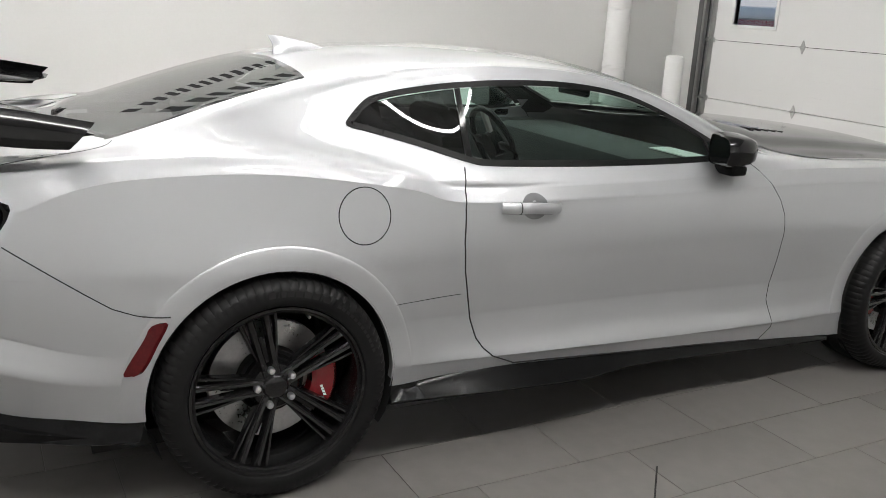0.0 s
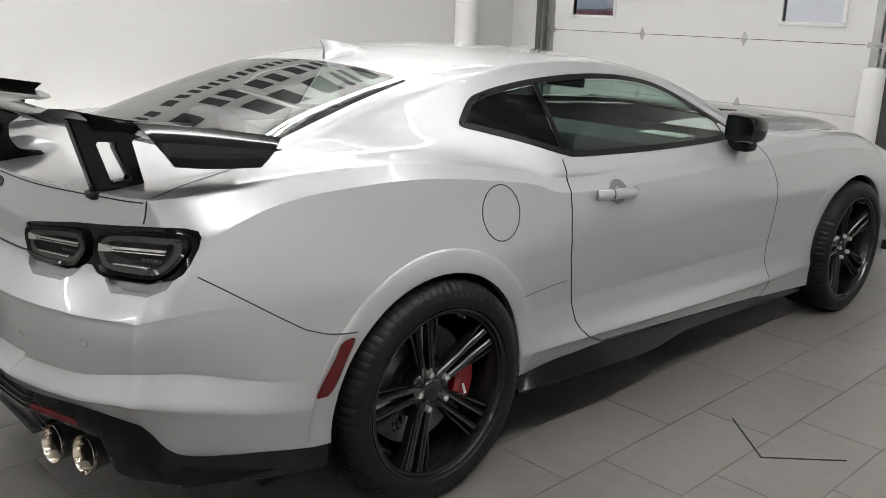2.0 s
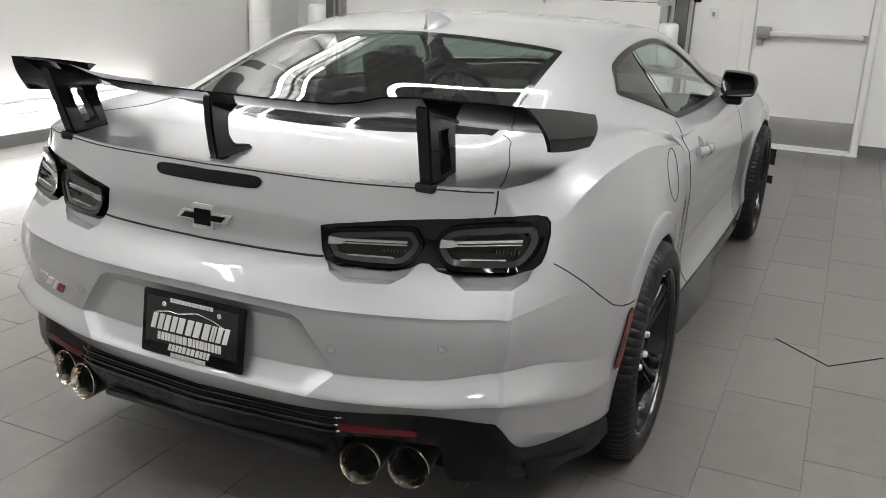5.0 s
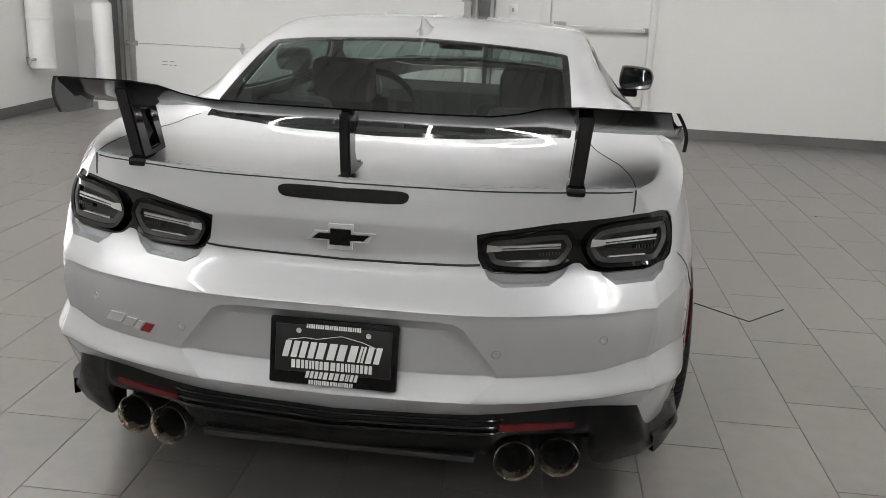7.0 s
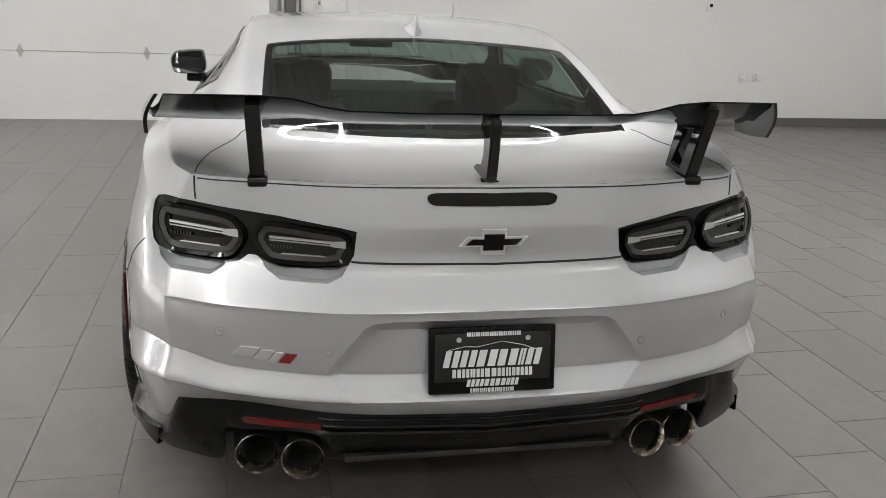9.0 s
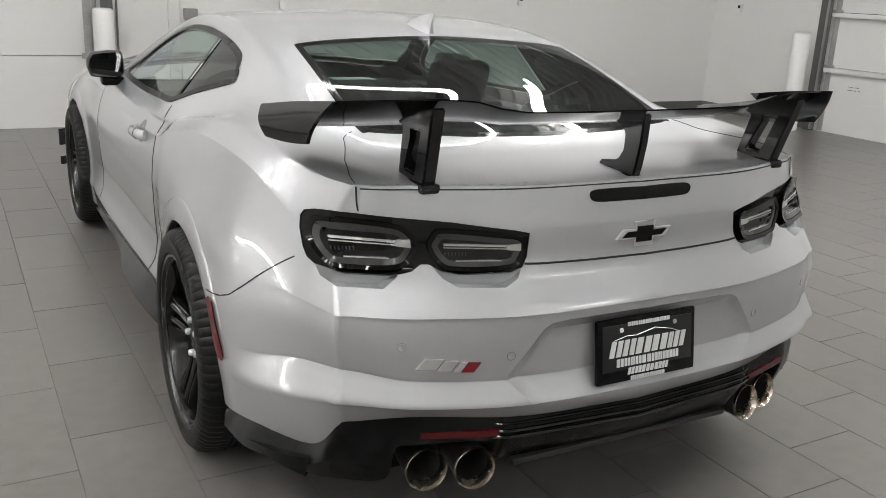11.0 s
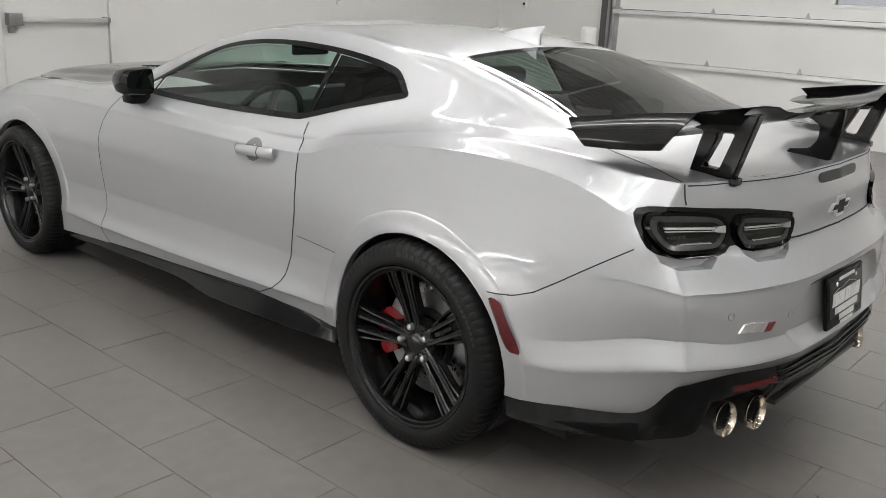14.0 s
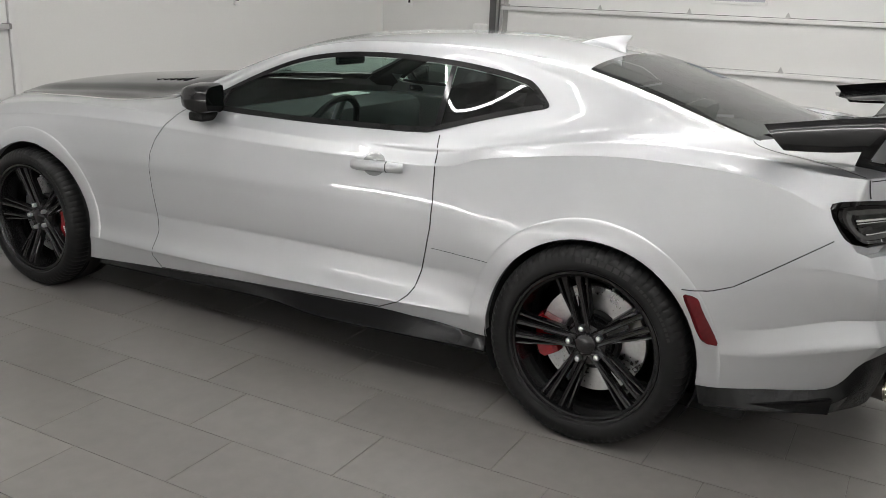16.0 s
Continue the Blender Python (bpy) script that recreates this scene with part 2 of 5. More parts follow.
floor = on_wall("floor", (X0 - 0.3, X1 + 0.3, Y0 - 0.3, Y1 + 0.3, -0.12, -0.0035), GROUT, "dark grey porcelain tile floor with thin joints", "floor", kind="structure")
bm = bmesh.new()
box(bm, X0 - 0.3, X1 + 0.3, Y0 - 0.3, Y1 + 0.3, H, H + 0.1)
for k in range(44):
    x = X0 + 0.1 + k * 0.27
    vs = [bm.verts.new((x + a, y, H + c)) for y in (Y0, Y1) for a, c in ((0, 0.01), (.03, -.05), (.11, -.05), (.14, 0.01))]
    for q in ((0, 1, 5, 4), (1, 2, 6, 5), (2, 3, 7, 6)):
        bm.faces.new([vs[n] for n in q])
tagged(part("ceiling", bm, CEILING_GREY, smooth=False), "grey ribbed metal deck ceiling", "ceiling", kind="structure")
on_wall("wall_west", (X0 - 0.2, X0, Y0 - 0.2, Y1 + 0.2, -0.006, H), WHITE_WALL, "smooth white painted wall with dark sign lettering", "wall", kind="structure")
on_wall("wall_south", (X0, X1, Y0 - 0.2, Y0, -0.006, H), WHITE_WALL, "plain white painted wall", "wall", kind="structure")


def holed_wall(name, along, inner_at, outer_at, span, hole, label):
    """A wall with one opening from the floor up; hole is (start, end, height)."""
    bm = bmesh.new()
    (a, b), (h0, h1, top) = span, hole
    for s0, s1, z0, z1 in ((a, h0, -0.006, H), (h1, b, -0.006, H), (h0, h1, top, H)):
        if along == "x":
            box(bm, s0, s1, inner_at, outer_at, z0, z1)
        else:
            box(bm, inner_at, outer_at, s0, s1, z0, z1)
    return tagged(part(name, bm, WHITE_WALL, smooth=False), label, "wall", kind="structure")


holed_wall("wall_north", "x", Y1, Y1 + 0.2, (X0, X1), (-3.95, -.42, 3.05), "white painted wall with a sectional door opening")
holed_wall("wall_east", "y", X1, X1 + 0.2, (Y0 - 0.2, Y1 + 0.2), (-.48, 4.28, 4.25), "white painted wall with a sectional door opening")
on_wall("baseboard", (X0, X0 + .012, Y0, Y1, -.0035, .10), BASE_GREY, "dark grey rubber baseboard", "baseboard", kind="structure")
on_wall("baseboard", (1.44, X1, Y1 - .012, Y1, -.0035, .10), BASE_GREY, "dark grey rubber baseboard", "baseboard", kind="structure")
on_wall("baseboard", (-.16, .24, Y1 - .012, Y1, -.0035, .10), BASE_GREY, "dark grey rubber baseboard", "baseboard", kind="structure")
on_wall("baseboard", (X1 - .012, X1, 4.50, Y1 - .012, -.0035, .10), BASE_GREY, "dark grey rubber baseboard", "baseboard", kind="structure")


def garage_door(name, m, width, seams, windows, cols, strut, top=3.05):
    """A sectional door in its own frame: x along the door, y out of the room, z up; origin at the floor's left corner."""
    d = tagged(new(name), "white sectional garage door with steel hinges and small windows", "garage door", kind="structure")
    d.matrix_basis = m
    cuts = [0.01] + seams + [top]
    for z0, z1 in zip(cuts, cuts[1:]):
        bm = bmesh.new()
        holes = [(a, b) for a, b, c, e in windows if z0 < c < z1]
        c, e = (windows[0][2], windows[0][3]) if holes else (0, 0)
        edges = [0.0] + [v for h in holes for v in h] + [width]
        for k, (a, b) in enumerate(zip(edges, edges[1:])):
            if holes and k % 2:
                box(bm, a, b, 0, .05, z0 + .003, c)
                box(bm, a, b, 0, .05, e, z1 - .003)
            else:
                box(bm, a, b, 0, .05, z0 + .003, z1 - .003)
        n = 4
        for k in range(1, n):
            z = z0 + (z1 - z0) * k / n
            if not holes:
                box(bm, 0, width, -.0025, 0, z - .004, z + .004)
        section = part("door_section", bm, DOOR_WHITE, d, smooth=False)
        if z1 < top - .05:
            # Unseen black strip added behind each joint to block daylight and darken it.
            bm = bmesh.new()
            box(bm, .004, width - .004, .046, .058, z1 - .025, z1 + .025)
            part("joint_backing", bm, SOOT_SHADE, section, "black strip added behind the joint to block daylight", smooth=False)
        if strut:
            bm = bmesh.new()
            box(bm, 0, width, -.048, 0, z1 - .052, z1 - .006, 0.003)
            part("strut", bm, DOOR_WHITE, section)
        for col in cols:
            if z1 > top - .05:
                continue
            bm = bmesh.new()
            box(bm, col - .030, col + .030, -.008, -.0005, z1 - .012, z1 + .012, .002)
            for s in (-1, 1):
                vs = [bm.verts.new((col + a, y, z1 + s * c)) for y in (-.006, -.0005) for a, c in ((-.026, .012), (.026, .012), (.004, .062), (-.004, .062))]
                for q in ((0, 1, 2, 3), (0, 4, 5, 1), (1, 5, 6, 2), (2, 6, 7, 3), (3, 7, 4, 0)):
                    bm.faces.new([vs[i] for i in q])
            sweep(bm, [Vector((col - .035, -.012, z1)), Vector((col + .035, -.012, z1))], .006, 8)
            bmesh.ops.recalc_face_normals(bm, faces=bm.faces)
            part("hinge", bm, ZINC, d, "zinc-plated steel hinge", smooth=False)
        for s, x in ((-1, 0.0), (1, width)):
            bm = bmesh.new()
            box(bm, *sorted((x - s * .10, x + s * .03)), -.012, -.001, z1 - .025, z1 + .025, .002)
            sweep(bm, [Vector((x - s * .05, -.02, z1)), Vector((x + s * .07, -.02, z1))], .007, 8)
            part("roller_bracket", bm, ZINC, d, smooth=False)
        bm = bmesh.new()
        for x in (.002, width - .072):
            box(bm, x, x + .07, -.004, 0, z0 + .01, z1 - .01)
        part("end_stile", bm, ZINC, section, smooth=False)
    for a, b, c, e in windows:
        win = new("door_window")
        win.parent = d
        bm = bmesh.new()
        f = .035
        for x0, x1, z0, z1 in ((a - f, b + f, c - f, c), (a - f, b + f, e, e + f), (a - f, a, c, e), (b, b + f, c, e)):
            box(bm, x0, x1, -.012, .055, z0, z1, .004)
        part("window_frame", bm, PLATE_WHITE, win)
        bm = bmesh.new()
        box(bm, a, b, .022, .028, c, e)
        part("pane", bm, CLEAR_PANE, win, smooth=False).visible_shadow = False
    for s, x in ((-1, -.055), (1, width + .055)):
        bm = bmesh.new()
        box(bm, x - .018, x + .018, -.055, -.050, .02, top + .15)
        box(bm, x - .018, x - .014, -.055, -.015, .02, top + .15)
        box(bm, x + .014, x + .018, -.055, -.015, .02, top + .15)
        part("track", bm, ZINC, d, "galvanised steel door track", smooth=False)
        bm = bmesh.new()
        box(bm, *sorted((x + s * .025, x + s * .13)), -.02, .045, 0, top + .15)
        part("jamb", bm, JAMB_GREY, d, "dark grey steel jamb angle", smooth=False)
    return d


garage_door("door_1", pose(-3.98, 6.135, 0), 3.60, [.652, 1.252, 1.852, 2.452], [(.33, .86, 1.42, 1.72), (2.72, 3.26, 1.42, 1.72)], [1.24, 2.37], False)
garage_door("door_2", pose(7.085, 4.30, 0, 0, 0, -90), 4.80, [.722, 1.312, 1.902, 2.492, 3.082, 3.672], [(.30, .86, 1.47, 1.77), (2.67, 3.23, 1.47, 1.77)], [1.31, 2.40, 3.49], True, 4.25)

# the yard outside the door windows: bright sky, snow-white ground and a red van
on_wall("backdrop", (-40, 30, 14.0, 14.1, -1, 12), YARD, "pale daylight beyond the door windows", "backdrop", kind="structure")
on_wall("backdrop", (16.0, 16.1, -30, 13.9, -1, 12), YARD, "pale daylight beyond the door windows", "backdrop", kind="structure")
van = tagged(new("van"), "red van parked outside beyond the door windows", "van")
van.location = (-7.6, 10.5, 0)
bm = bmesh.new()
box(bm, -1.6, 2.4, -.9, .9, .35, 1.52, 0.12)
part("van_body", bm, RED_PAINT, van)
bm = bmesh.new()
box(bm, -1.2, 1.7, -.82, .82, 1.45, 1.68, 0.07)
part("van_roof", bm, PLATE_WHITE, van)
for x in (-.9, 1.6):
    bm = bmesh.new()
    lathe(bm, [(-.1, 0), (-.1, .33), (.1, .33), (.1, 0)], 24, "y", (x, -.85, .33))
    part("van_wheel", bm, RUBBER, van)
on_wall("ground", (-40, 30, 6.7, 30, -.3, -.01), PALE_GROUND, "pale snowy yard outside", "ground", kind="structure")
on_wall("ground", (7.7, 30, -20, 6.69, -.3, -.012), PALE_GROUND, "pale snowy yard outside", "ground", kind="structure")


def post(x, y, top, r, label):
    bm = bmesh.new()
    lathe(bm, [(-.0035, r), (top - .03, r), (top - .012, r * .93), (top, r * .75), (top + .004, 0)], 32, "z", (x, y, 0))
    tagged(part("bollard", bm, POST_WHITE), label, "bollard", "door bollards")


post(-4.08, 5.80, 1.07, .095, "white sleeved steel bollard beside the door track")
post(-.31, 5.92, 1.08, .090, "white sleeved steel bollard beside the door track")
post(6.85, 4.50, 1.08, .095, "white sleeved steel bollard beside the door track")
pipe = tagged(new("wall_pipe"), "thick white wrapped pipe on the wall ending above the floor", "pipe")
bm = bmesh.new()
lathe(bm, [(.44, 0), (.44, .115), (.445, .12), (.9, .12), (.905, .124), (.925, .124), (.93, .12), (1.5, .12), (1.505, .124), (1.525, .124), (1.53, .12), (H, .12)], 36, "z", (-4.46, 5.30, 0))
part("pipe_sleeve", bm, POST_WHITE, pipe)
bm = bmesh.new()
sweep(bm, [Vector((-4.46, 5.19, .53)), Vector((-4.46, 5.06, .53))], .014, 10)
box(bm, -4.475, -4.445, 5.05, 5.075, .50, .56, .004)
part("pipe_valve", bm, ZINC, pipe)
for z in (1.3, 2.6):
    bm = bmesh.new()
    box(bm, -4.6, -4.46, 5.27, 5.33, z, z + .05)
    part("pipe_bracket", bm, POST_WHITE, pipe, smooth=False)

# ---- personnel door and the small things on the walls ----
pd = tagged(new("door_3"), "white steel door with a push bar and kick plate", "door", kind="structure")
bm = bmesh.new()
for x0, x1, z0, z1 in ((.30, .405, 0, 2.13), (1.375, 1.44, 0, 2.13), (.30, 1.44, 2.05, 2.13)):
    box(bm, x0, x1, 6.165, 6.21, z0, z1, .004)
part("door_frame", bm, DOOR_WHITE, pd)
bm = bmesh.new()
box(bm, .412, 1.368, 6.185, 6.199, .015, 2.045, .003)
part("door_leaf", bm, DOOR_WHITE, pd)
bm = bmesh.new()
box(bm, .415, 1.365, 6.181, 6.187, .04, .29, .001)
part("kick_plate", bm, KICK_GREY, pd, "grey kick plate")
bm = bmesh.new()
box(bm, .30, 1.44, 6.12, 6.20, -.002, .012, .003)
part("threshold", bm, POST_WHITE, pd, "pale metal threshold")
bar = new("push_bar")
bar.parent = pd
bm = bmesh.new()
box(bm, .50, 1.33, 6.105, 6.135, 1.015, 1.055, .006)
part("bar", bm, BAR_GREY, bar)
bm = bmesh.new()
box(bm, .44, .56, 6.10, 6.186, .985, 1.09, .006)
part("latch_case", bm, KICK_GREY, bar)
bm = bmesh.new()
box(bm, 1.31, 1.36, 6.11, 6.186, 1.01, 1.06, .006)
part("end_case", bm, KICK_GREY, bar)
bm = bmesh.new()
box(bm, .45, .50, 6.13, 6.186, .92, .985, .008)
part("lever", bm, KICK_GREY, bar)
reader = tagged(new("card_reader"), "black keypad reader on the white wall", "keypad")
bm = bmesh.new()
box(bm, -.155, -.092, 6.165, 6.2, 1.275, 1.395, .005)
part("reader_case", bm, SATIN_BLACK, reader)
for k in range(3):
    bm = bmesh.new()
    box(bm, -.140, -.107, 6.160, 6.166, 1.292 + k * .034, 1.314 + k * .034, .003)
    part("key", bm, KICK_GREY, reader)
bm = bmesh.new()
sweep(bm, [Vector((-.15, 6.188, 1.275)), Vector((-.155, 6.188, .9)), Vector((-.155, 6.188, .0))], .009, 8)
tagged(part("conduit", bm, KICK_GREY), "thin grey conduit down the wall", "conduit")
therm = tagged(new("thermostat"), "white wall thermostat with a dark display", "thermostat")
bm = bmesh.new()
box(bm, .125, .195, 6.172, 6.2, 1.30, 1.455, .008)
part("thermostat_case", bm, PLATE_WHITE, therm)
bm = bmesh.new()
box(bm, .137, .183, 6.169, 6.173, 1.405, 1.440)
part("display", bm, KICK_GREY, therm, smooth=False)
sw = tagged(new("light_switch"), "white switch plate with a grey toggle", "switch")
bm = bmesh.new()
box(bm, -.010, .075, 6.192, 6.2, 1.12, 1.225, .002)
part("switch_plate", bm, PLATE_WHITE, sw)
bm = bmesh.new()
box(bm, .020, .045, 6.178, 6.193, 1.155, 1.195, .003)
part("toggle", bm, KICK_GREY, sw)
for x in (4.64, 4.80):
    out = tagged(new("wall_socket"), "white double wall socket low on the white wall", "socket", "low wall sockets")
    bm = bmesh.new()
    box(bm, x, x + (.115 if x > 4.7 else .075), 6.186, 6.2, .50, .60, .003)
    part("socket_plate", bm, PLATE_WHITE, out)
    for k in (0, 1):
        bm = bmesh.new()
        box(bm, x + .02, x + .05, 6.183, 6.187, .512 + k * .043, .540 + k * .043, .002)
        part("socket_face", bm, BAR_GREY, out)
for m in (pose(4.19, 6.2, 1.27), pose(7.15, 5.75, 1.29, 0, 0, -90)):
    box_unit = tagged(new("wall_sensor"), "small white wall sensor with a dark face", "sensor", "wall sensors")
    bm = bmesh.new()
    box(bm, -.035, .035, -.03, 0, -.045, .06, .006)
    part("sensor_case", bm, PLATE_WHITE, box_unit)
    bm = bmesh.new()
    box(bm, -.017, .017, -.034, -.029, .005, .040, .002)
    part("sensor_face", bm, SATIN_BLACK, box_unit)
    box_unit.matrix_basis = m
for m in (pose(-3.62, 6.132, .44), pose(7.082, 3.98, .50, 0, 0, -90)):
    ob = tagged(new("door_label"), "small grey printed marks on the door", "label")
    ob.matrix_basis = m
    for x, z, w in ((0, .035, .06), (.09, .035, .05), (0, 0, .06), (.08, 0, .03), (.13, 0, .03)):
        bm = bmesh.new()
        letters(bm, x, z, [w], .008, 0, 0, -.002, .002)
        part("printed_bar", bm, KICK_GREY, ob, smooth=False)

# the sign high on the west wall: dark flat shapes in three rows
for row, (y, z, widths, h, gap, lean) in enumerate(((-.4, 3.62, [.62, .62, .78, .78, .22, .60], .62, .12, .16), (-.2, 2.92, [.44, .36, .26, .38, .56, .38, .24, .16, .36, .36], .44, .08, .10), (-.3, 2.42, [.20, .20, .20, .06, .18, .18, .22, .22, .08, .18, .18, .18, .18, .18, .06, .18, .18, .22], .20, .05, .04))):
    sign = tagged(new("wall_sign"), "dark grey sign row of flat slanted shapes on the white wall", "sign", "wall sign rows")
    u = y
    for w in widths:
        bm = bmesh.new()
        letters(bm, 0, 0, [w * .34, w * .34] if w > .1 else [w], h, w * .32, lean, -.012, .012)
        ob = part("sign_letter", bm, SIGN_GREY, sign, smooth=False)
        ob.matrix_basis = pose(X0, u, z, 0, 0, 90)
        u += w + gap

# ---- lights: a rounded loop of LED channel and a middle strip, hung under the deck; added fill channels ----
LAMP_Z = 3.45


def lamp_run(name, path, closed, label, light=LED, half_width=.0095):
    unit = tagged(new(name), label, "ceiling light")
    bm = bmesh.new()
    n = len(path)
    rows = []
    for i, p in enumerate(path):
        t = (path[(i + 1) % n] - path[i - 1]) if closed else (path[min(i + 1, n - 1)] - path[max(i - 1, 0)])
        u = Vector((t.y, -t.x, 0)).normalized() * half_width
        rows.append([bm.verts.new(p + u * a + Vector((0, 0, b))) for a, b in ((-1, 0), (1, 0), (1, .03), (-1, .03))])
    for a, b in list(zip(rows, rows[1:])) + ([(rows[-1], rows[0])] if closed else []):
        for k in range(4):
            bm.faces.new((a[k], a[(k + 1) % 4], b[(k + 1) % 4], b[k]))
    part("diffuser", bm, light, unit, smooth=False)
    for i in range(0, n, max(1, n // 10)):
        p = path[i]
        bm = bmesh.new()
        sweep(bm, [p + Vector((0, 0, .03)), Vector((p.x, p.y, H))], .003, 5)
        part("hanger", bm, ZINC, unit)


def rounded_loop(x, y0, y1, r):
    out = []
    for cx, cy, a0 in ((x - r, y1 - r, 0), (-x + r, y1 - r, 90), (-x + r, y0 + r, 180), (x - r, y0 + r, 270)):
        out += [Vector((cx + r * math.cos(radians(a0 + k * 10)), cy + r * math.sin(radians(a0 + k * 10)), LAMP_Z)) for k in range(10)]
    return out


lamp_run("led_loop", rounded_loop(1.60, -2.20, 2.06, .18), True, "rounded loop of white LED channel hung from the ceiling")
for label, light, half_width, ends, z in (
    ("straight white LED channel hung over the car", LED, .012, ((-.22, -2.18), (-.22, 2.04)), LAMP_Z),
    ("straight white LED channel hung on the west side", LED, .009, ((-2.6, -2.6), (-2.6, 2.6)), LAMP_Z),
    ("straight white LED channel hung on the east side", LED, .011, ((2.6, -2.6), (2.6, 2.6)), LAMP_Z),
    # Three unseen fill channels, added to brighten walls, car sides and tail.
    ("unseen LED fill channel added along the west wall", LED_FILL, .033, ((-4.2, -6.0), (-4.2, 5.6)), 4.5),
    ("unseen LED fill channel added by the east door", LED, .085, ((3.5, -2.4), (3.5, 3.4)), 4.4),
    ("unseen LED fill channel added at the south end", LED, .022, ((-3.5, -6.8), (5.5, -6.8)), 4.4),
):
    a, b = (Vector((*e, z)) for e in ends)
    lamp_run("led_strip_or_fill", [a.lerp(b, k / 4) for k in range(5)], False, label, light, half_width)

# the low LED bar on the west wall
bar = tagged(new("wall_light"), "long white LED bar fixed low on the white wall", "wall light")
bm = bmesh.new()
box(bm, X0 + .002, X0 + .04, .40, 3.77, .262, .342, .006)
part("housing", bm, POST_WHITE, bar)
bm = bmesh.new()
for v in box(bm, X0 + .041, X0 + .075, .42, 3.75, .272, .332, .014):
    pass
part("diffuser", bm, LED_WALL, bar)


# ---- the car's skin: character lines from the bottom edge up to the shoulder, rear centre round to the front ----
LINE_A = [(0, -.978, .418), (.34, -.966, .430), (.60, -.905, .450), (.745, -.822, .427), (.79, -.738, .338), (.862, -.56, .316), (.90, -.37, .297), (.90, 0, .30), (.89, .40, .284), (.885, .65, .290), (.885, 1.3, .268), (.885, 2.0, .228), (.88, 2.45, .196), (.89, 2.81, .2), (.88, 3.2, .2), (.78, 3.5, .2), (0, 3.7, .2)]
LINE_B = [(0, -1.003, .468), (.34, -.993, .474), (.60, -.942, .488), (.772, -.858, .497), (.846, -.738, .480), (.894, -.55, .435), (.914, -.36, .42), (.92, 0, .42), (.905, .4, .36), (.90, .65, .345), (.905, 1.3, .325), (.905, 2.0, .31), (.895, 2.45, .31), (.905, 2.81, .32), (.895, 3.2, .32), (.79, 3.5, .32), (0, 3.72, .32)]
LINE_C = [(0, -.982, .522), (.34, -.970, .527), (.60, -.915, .541), (.756, -.831, .562), (.827, -.714, .556), (.884, -.54, .51), (.917, -.36, .49), (.929, 0, .48), (.898, .4, .44), (.878, .65, .435), (.872, 1.3, .425), (.88, 2.0, .41), (.885, 2.45, .40), (.905, 2.81, .40), (.895, 3.2, .4), (.79, 3.5, .4), (0, 3.73, .4)]
LINE_D = [(0, -.985, .62), (.34, -.972, .62), (.60, -.917, .63), (.766, -.832, .64), (.836, -.706, .655), (.886, -.53, .63), (.918, -.35, .60), (.932, 0, .60), (.908, .4, .60), (.888, .65, .60), (.885, 1.3, .60), (.888, 2.0, .59), (.89, 2.45, .58), (.912, 2.81, .58), (.90, 3.2, .58), (.79, 3.5, .58), (0, 3.74, .58)]
LINE_E = [(0, -.982, .695), (.34, -.968, .695), (.60, -.907, .70), (.764, -.820, .700), (.835, -.694, .722), (.880, -.52, .735), (.911, -.35, .73), (.925, 0, .73), (.908, .4, .72), (.893, .65, .715), (.89, 1.3, .71), (.89, 2.0, .70), (.89, 2.45, .69), (.91, 2.81, .68), (.895, 3.2, .67), (.785, 3.5, .66), (0, 3.73, .66)]
LINE_F = [(0, -.932, .785), (.34, -.915, .785), (.60, -.835, .785), (.75, -.765, .79), (.819, -.688, .80), (.864, -.52, .82), (.888, -.35, .83), (.90, 0, .83), (.893, .4, .81), (.885, .65, .80), (.882, 1.3, .79), (.875, 2.0, .79), (.87, 2.45, .78), (.89, 2.81, .77), (.87, 3.2, .74), (.77, 3.5, .70), (0, 3.72, .69)]
LINE_G = [(0, -.925, .88), (.34, -.902, .88), (.60, -.815, .885), (.744, -.733, .887), (.804, -.648, .89), (.834, -.52, .94), (.852, -.34, .968), (.864, 0, .968), (.870, .4, .914), (.872, .65, .860), (.87, 1.3, .85), (.858, 2.0, .855), (.85, 2.45, .85), (.86, 2.81, .835), (.835, 3.2, .79), (.745, 3.5, .73), (0, 3.7, .70)]
LINE_H = [(0, -.905, .975), (.34, -.882, .974), (.60, -.80, .972), (.70, -.745, .968), (.745, -.66, .978), (.772, -.52, 1.000), (.788, -.30, 1.014), (.796, 0, 1.006), (.830, .40, .946), (.842, .65, .902), (.85, 1.3, .893), (.83, 2.0, .908), (.815, 2.45, .90), (.81, 2.81, .885), (.78, 3.2, .83), (.70, 3.5, .74), (0, 3.66, .715)]
# over the top: belt, window head, roof rail (station along the car, half width, height) and the crown
BELT = [(-.75, .66, .972), (-.60, .69, .994), (-.42, .70, 1.012), (-.2, .70, 1.030), (.05, .71, 1.030), (.3, .745, 1.003), (.6, .805, .965), (.9, .81, .948), (1.2, .81, .943), (1.5, .805, .94), (1.75, .80, .94), (1.95, .80, .938), (2.1, .79, .93), (2.4, .77, .915), (2.8, .76, .90), (3.2, .73, .85), (3.5, .64, .755)]
HEAD = [(-.75, .60, .975), (-.60, .62, .990), (-.42, .61, 1.010), (-.2, .615, 1.058), (.05, .625, 1.108), (.3, .63, 1.15), (.6, .61, 1.20), (.9, .60, 1.218), (1.2, .60, 1.208), (1.5, .625, 1.148), (1.75, .69, 1.04), (1.95, .745, .965), (2.1, .75, .945), (2.4, .70, .925), (2.8, .69, .905), (3.2, .67, .865), (3.5, .58, .77)]
